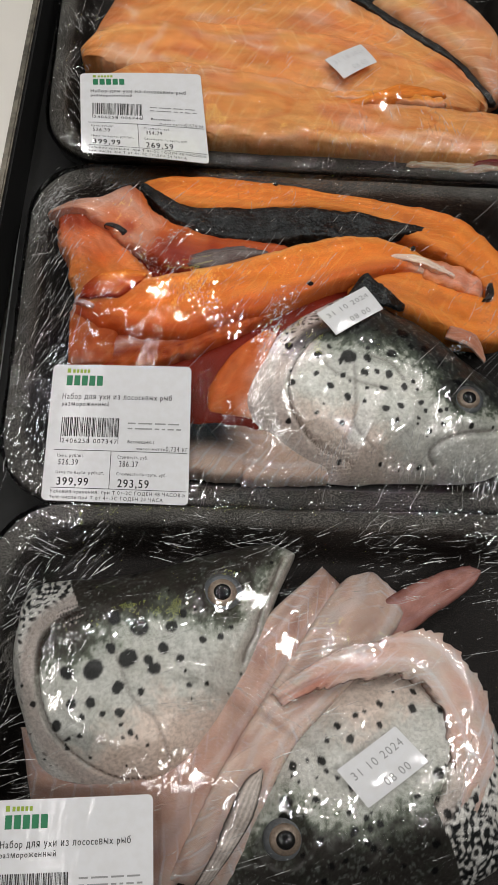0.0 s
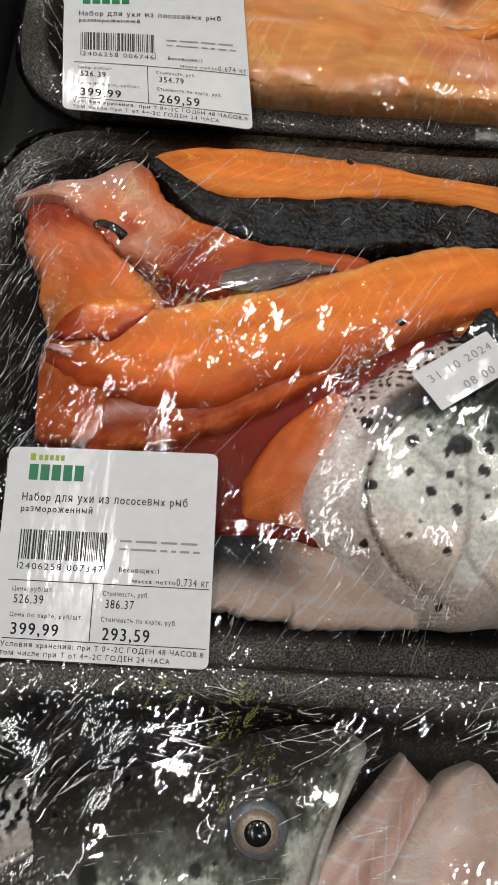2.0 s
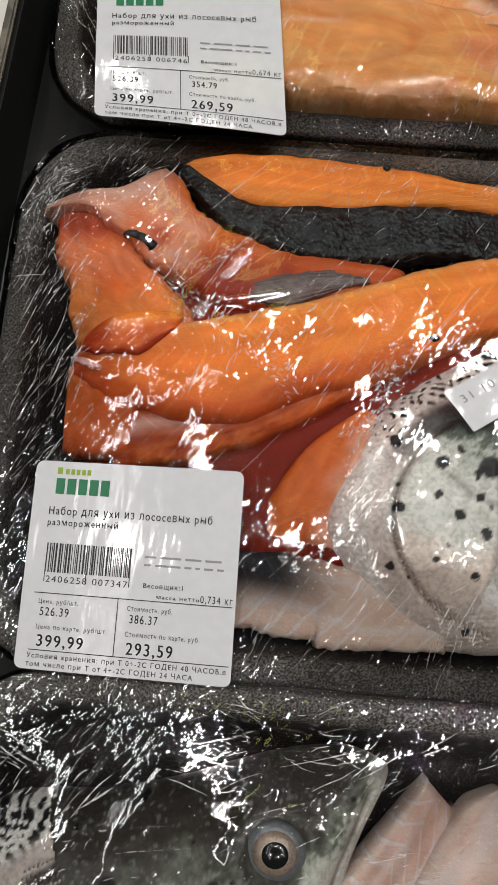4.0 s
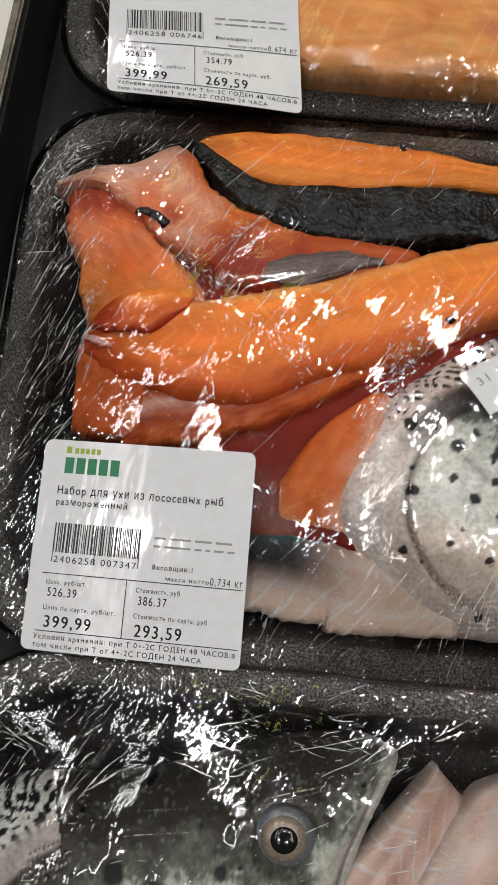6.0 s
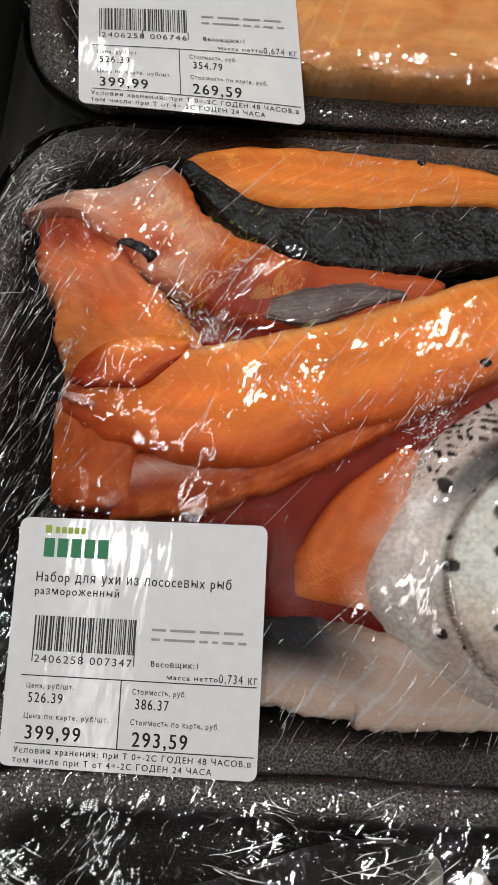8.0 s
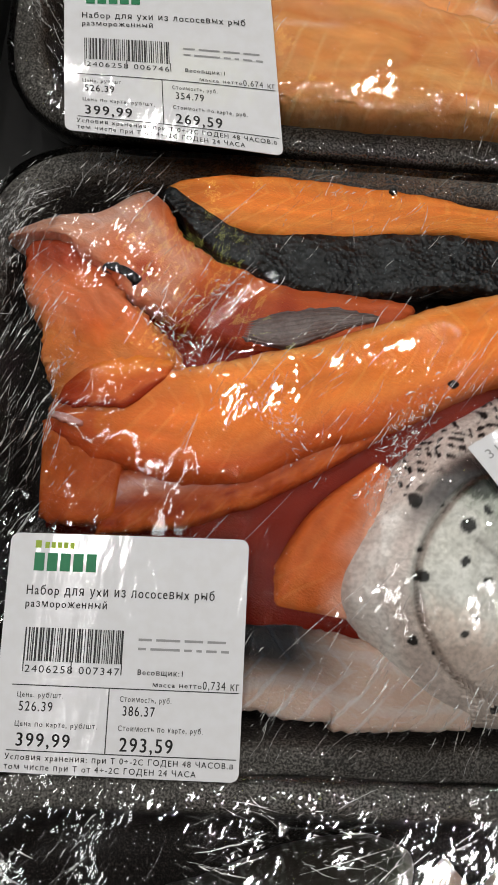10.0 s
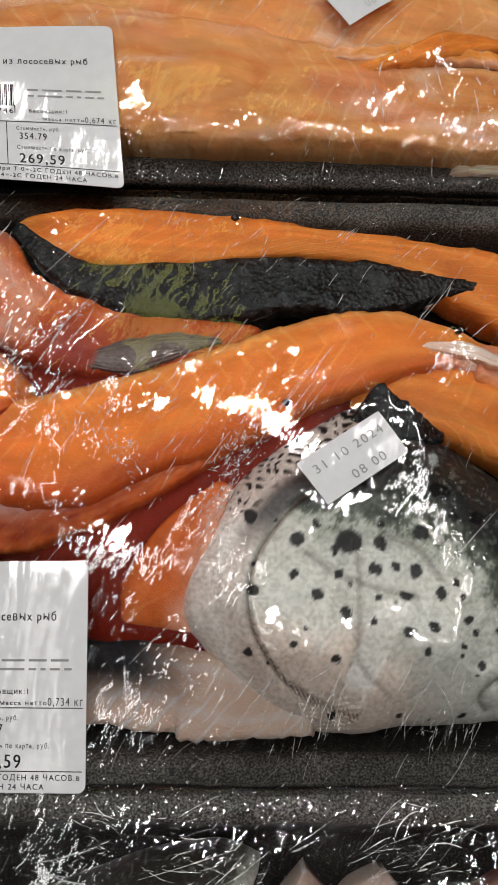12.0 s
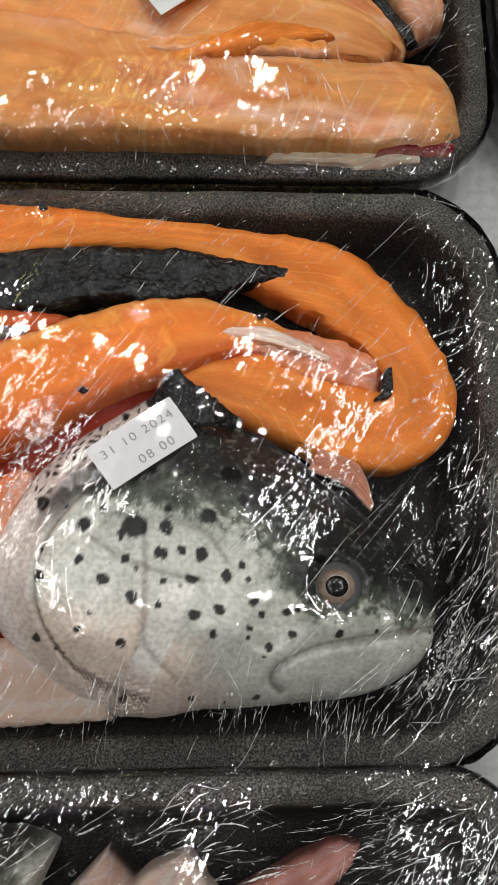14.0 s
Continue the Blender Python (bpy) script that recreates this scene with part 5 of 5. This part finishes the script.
tagged(loft("meat_edge", [(0.1130, 0.2690), (0.1220, 0.2695), (0.1380, 0.2700)], [(0.1140, 0.2705), (0.1230, 0.2755), (0.1400, 0.2740)],
            [0.0310, 0.0318, 0.0300], 0.005, FLESH, flat_tint((0.20, 0.02, 0.03), (0.55, 0.22, 0.18), 0.9), count=30), "dark red torn edge below the fillet", "fish")
tagged(loft("salmon_flap", [(0.0480, 0.2965), (0.0660, 0.2985), (0.0823, 0.3040), (0.0930, 0.3070), (0.1010, 0.3085)], [(0.0480, 0.2990), (0.0640, 0.3045), (0.0765, 0.3110), (0.0930, 0.3115), (0.1010, 0.3090)],
            [0.0370, 0.0402, 0.0402, 0.0375, 0.0355], 0.005, FLESH, flat_tint((0.76, 0.27, 0.05), (0.66, 0.33, 0.10), 0.6), count=50, power=3.0), "raised orange fold along the bone row", "fish")
tray_four = food_tray(0.2855, 0.3720, "black foam tray at the end of the next row")

# ---- film, labels and stickers ----
films = []
STRONG_TWO = [(-0.118, 0.060, 60, 62, 0.005), (-0.112, 0.030, 90, 64, 0.006), (-0.110, -0.005, 110, 62, 0.007), (-0.106, -0.035, 100, 58, 0.007), (-0.085, 0.070, 60, 60, 0.008),
              (-0.070, 0.035, 40, 60, 0.008), (-0.055, 0.010, 30, 70, 0.007), (0.100, -0.066, 220, 50, 0.010), (0.118, -0.052, 160, 40, 0.007), (0.119, -0.010, 110, 66, 0.006), (0.118, 0.040, 60, 62, 0.007), (0.070, -0.070, 70, 78, 0.006), (0.115, -0.030, 70, 60, 0.008),
              (0.045, -0.072, 60, 80, 0.006), (0.010, -0.070, 50, 75, 0.007), (-0.015, -0.055, 40, 60, 0.006), (0.095, 0.010, 50, 40, 0.008), (-0.030, 0.020, 40, 45, 0.008), (0.060, 0.030, 40, 58, 0.012)]
# crumpled patches where the film bears on the food; white ridges stand for glints
CRUMPLED_TWO = [(-0.0706, 0.0243, 110, 125, 0.006), (-0.0416, 0.0028, 110, 135, 0.006), (-0.0993, 0.0144, 70, 70, 0.004), (-0.0592, 0.0382, 60, 40, 0.005), (-0.1187, 0.0584, 200, 60, 0.007), (-0.1202, 0.0434, 120, 60, 0.006), (-0.0091, 0.0032, 190, 60, 0.007), (-0.0138, -0.01, 150, 60, 0.006), (0.0702, -0.014, 70, 45, 0.005), (0.1015, -0.0598, 220, 55, 0.006), (0.0969, -0.0295, 60, 30, 0.006), (0.1054, -0.0513, 150, 70, 0.006), (0.1047, 0.0195, 70, 50, 0.004)]
STRONG_THREE = [(-0.110, 0.050, 70, 60, 0.006), (-0.090, 0.060, 70, 50, 0.008), (0.080, 0.062, 60, 14, 0.008), (0.040, 0.065, 50, 12, 0.008), (0.095, 0.045, 150, 66, 0.013), (0.115, 0.060, 60, 55, 0.006),
                (0.000, 0.035, 40, 20, 0.014), (-0.015, 0.010, 60, -32, 0.006), (0.000, 0.000, 30, 15, 0.012), (0.060, -0.020, 60, 60, 0.012)]
STRONG_ONE = [(-0.115, -0.040, 110, 118, 0.006), (-0.118, 0.000, 80, 115, 0.006), (-0.105, -0.062, 80, 125, 0.006), (-0.110, 0.040, 50, 100, 0.007), (0.030, -0.060, 50, 100, 0.010), (0.070, -0.055, 60, 105, 0.012)]
# patches where the film lies crumpled, and single folds in it
LOOSE_TWO = [(-0.0535, 0.2078, 0.012, 0.9), (-0.0700, 0.2290, 0.012, 0.8), (-0.0211, 0.1774, 0.008, 0.8), (-0.0112, 0.1695, 0.008, 1.0), (0.0092, 0.1556, 0.010, 1.0), (-0.0785, 0.1899, 0.009, 0.9),
             (-0.0870, 0.1597, 0.012, 1.4), (-0.0760, 0.1496, 0.010, 1.2), (0.1220, 0.1096, 0.014, 1.4), (0.1191, 0.1889, 0.009, 0.8), (0.1380, 0.1900, 0.016, 1.2), (0.1362, 0.1600, 0.014, 1.0),
             (0.0947, 0.1120, 0.012, 0.9), (0.1185, 0.1514, 0.012, 0.9), (0.0931, 0.1590, 0.009, 0.8), (0.0733, 0.1486, 0.008, 0.8), (0.0095, 0.0985, 0.012, 0.8), (0.0365, 0.0970, 0.014, 0.9), (0.0750, 0.0980, 0.016, 1.0)]
FOLDS_TWO = [([(-0.0441, 0.1897), (-0.0415, 0.1965), (-0.0364, 0.2058), (-0.0297, 0.2131), (-0.0228, 0.2182)], 0.0018, 0.0012), ([(-0.0359, 0.1961), (-0.0276, 0.1981), (-0.0185, 0.2006)], 0.0022, 0.0007)]
LOOSE_THREE = [(0.0355, -0.0033, 0.012, 1.0), (0.0248, -0.0203, 0.012, 0.8), (0.0824, -0.0200, 0.012, 1.0), (0.0831, -0.0380, 0.014, 1.2), (-0.0807, 0.0372, 0.012, 0.9), (-0.0655, 0.0312, 0.008, 0.8), (0.0526, -0.0347, 0.012, 0.8), (0.0388, 0.0308, 0.009, 0.7)]
FOLDS_THREE = [([(-0.0272, 0.0206), (-0.0083, 0.0179), (0.0065, 0.0111), (0.0190, 0.0024)], 0.0020, 0.0011)]
LOOSE_ONE = [(-0.0950, 0.3350, 0.014, 0.9), (-0.0930, 0.3050, 0.014, 1.1), (-0.0900, 0.2800, 0.012, 1.2), (-0.0650, 0.2680, 0.010, 0.7), (0.0300, 0.2720, 0.010, 0.6), (0.0700, 0.2720, 0.010, 0.6)]
LOOSE = {tray_one: (LOOSE_ONE, ()), tray_two: (LOOSE_TWO, FOLDS_TWO), tray_three: (LOOSE_THREE, FOLDS_THREE, 0.45)}
for tray, cx, cy, folds, slant, strong in ((tray_one, 0.0245, 0.3480, 60, 58.0, STRONG_ONE), (tray_two, 0.0225, 0.1730, 90, 57.0, STRONG_TWO),
                                           (tray_three, 0.0230, 0.0020, 110, 20.0, STRONG_THREE), (tray_four, 0.2855, 0.3720, 40, 60.0, ())):
    films.append(film_surface(cx, cy))
    wrap(tray, cx, cy, films[-1], slant, *LOOSE.get(tray, ()))
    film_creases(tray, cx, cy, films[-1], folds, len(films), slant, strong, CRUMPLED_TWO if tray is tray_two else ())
price_label(tray_two, [(-0.0842, 0.1447, 0.0395), (-0.0256, 0.1457, 0.0400), (-0.0250, 0.0868, 0.0300), (-0.0857, 0.0875, 0.0300)], "2406258 007347", "0,734 кг", "386.37", "293,59", 0.0003)
price_label(tray_one, [(-0.0863, 0.3032, 0.0405), (-0.0269, 0.3066, 0.0410), (-0.0209, 0.2530, 0.0400), (-0.0818, 0.2560, 0.0400)], "2406258 006746", "0,674 кг", "354.79", "269,59")
price_label(tray_three, [(-0.0890, -0.0240, 0.0450), (-0.0330, -0.0215, 0.0455), (-0.0300, -0.0800, 0.0400), (-0.0880, -0.0820, 0.0390)], "2406258 007347", "0,734 кг", "386.37", "293,59")
for tray, film, plan in ((tray_two, films[1], [(0.0284, 0.1714), (0.0506, 0.1862), (0.0584, 0.1752), (0.0366, 0.1605)]),
                         (tray_one, films[0], [(0.0365, 0.3230), (0.0560, 0.3360), (0.0640, 0.3235), (0.0460, 0.3105)]),
                         (tray_three, films[2], [(0.0313, -0.0133), (0.0528, 0.0016), (0.0642, -0.0101), (0.0422, -0.0254)])):
    date_sticker(tray, [(x, y, float(film_height(film, np.array([x]), np.array([y]))[0]) + 0.0012) for x, y in plan], ink=FAINT_INK if tray is tray_one else None)
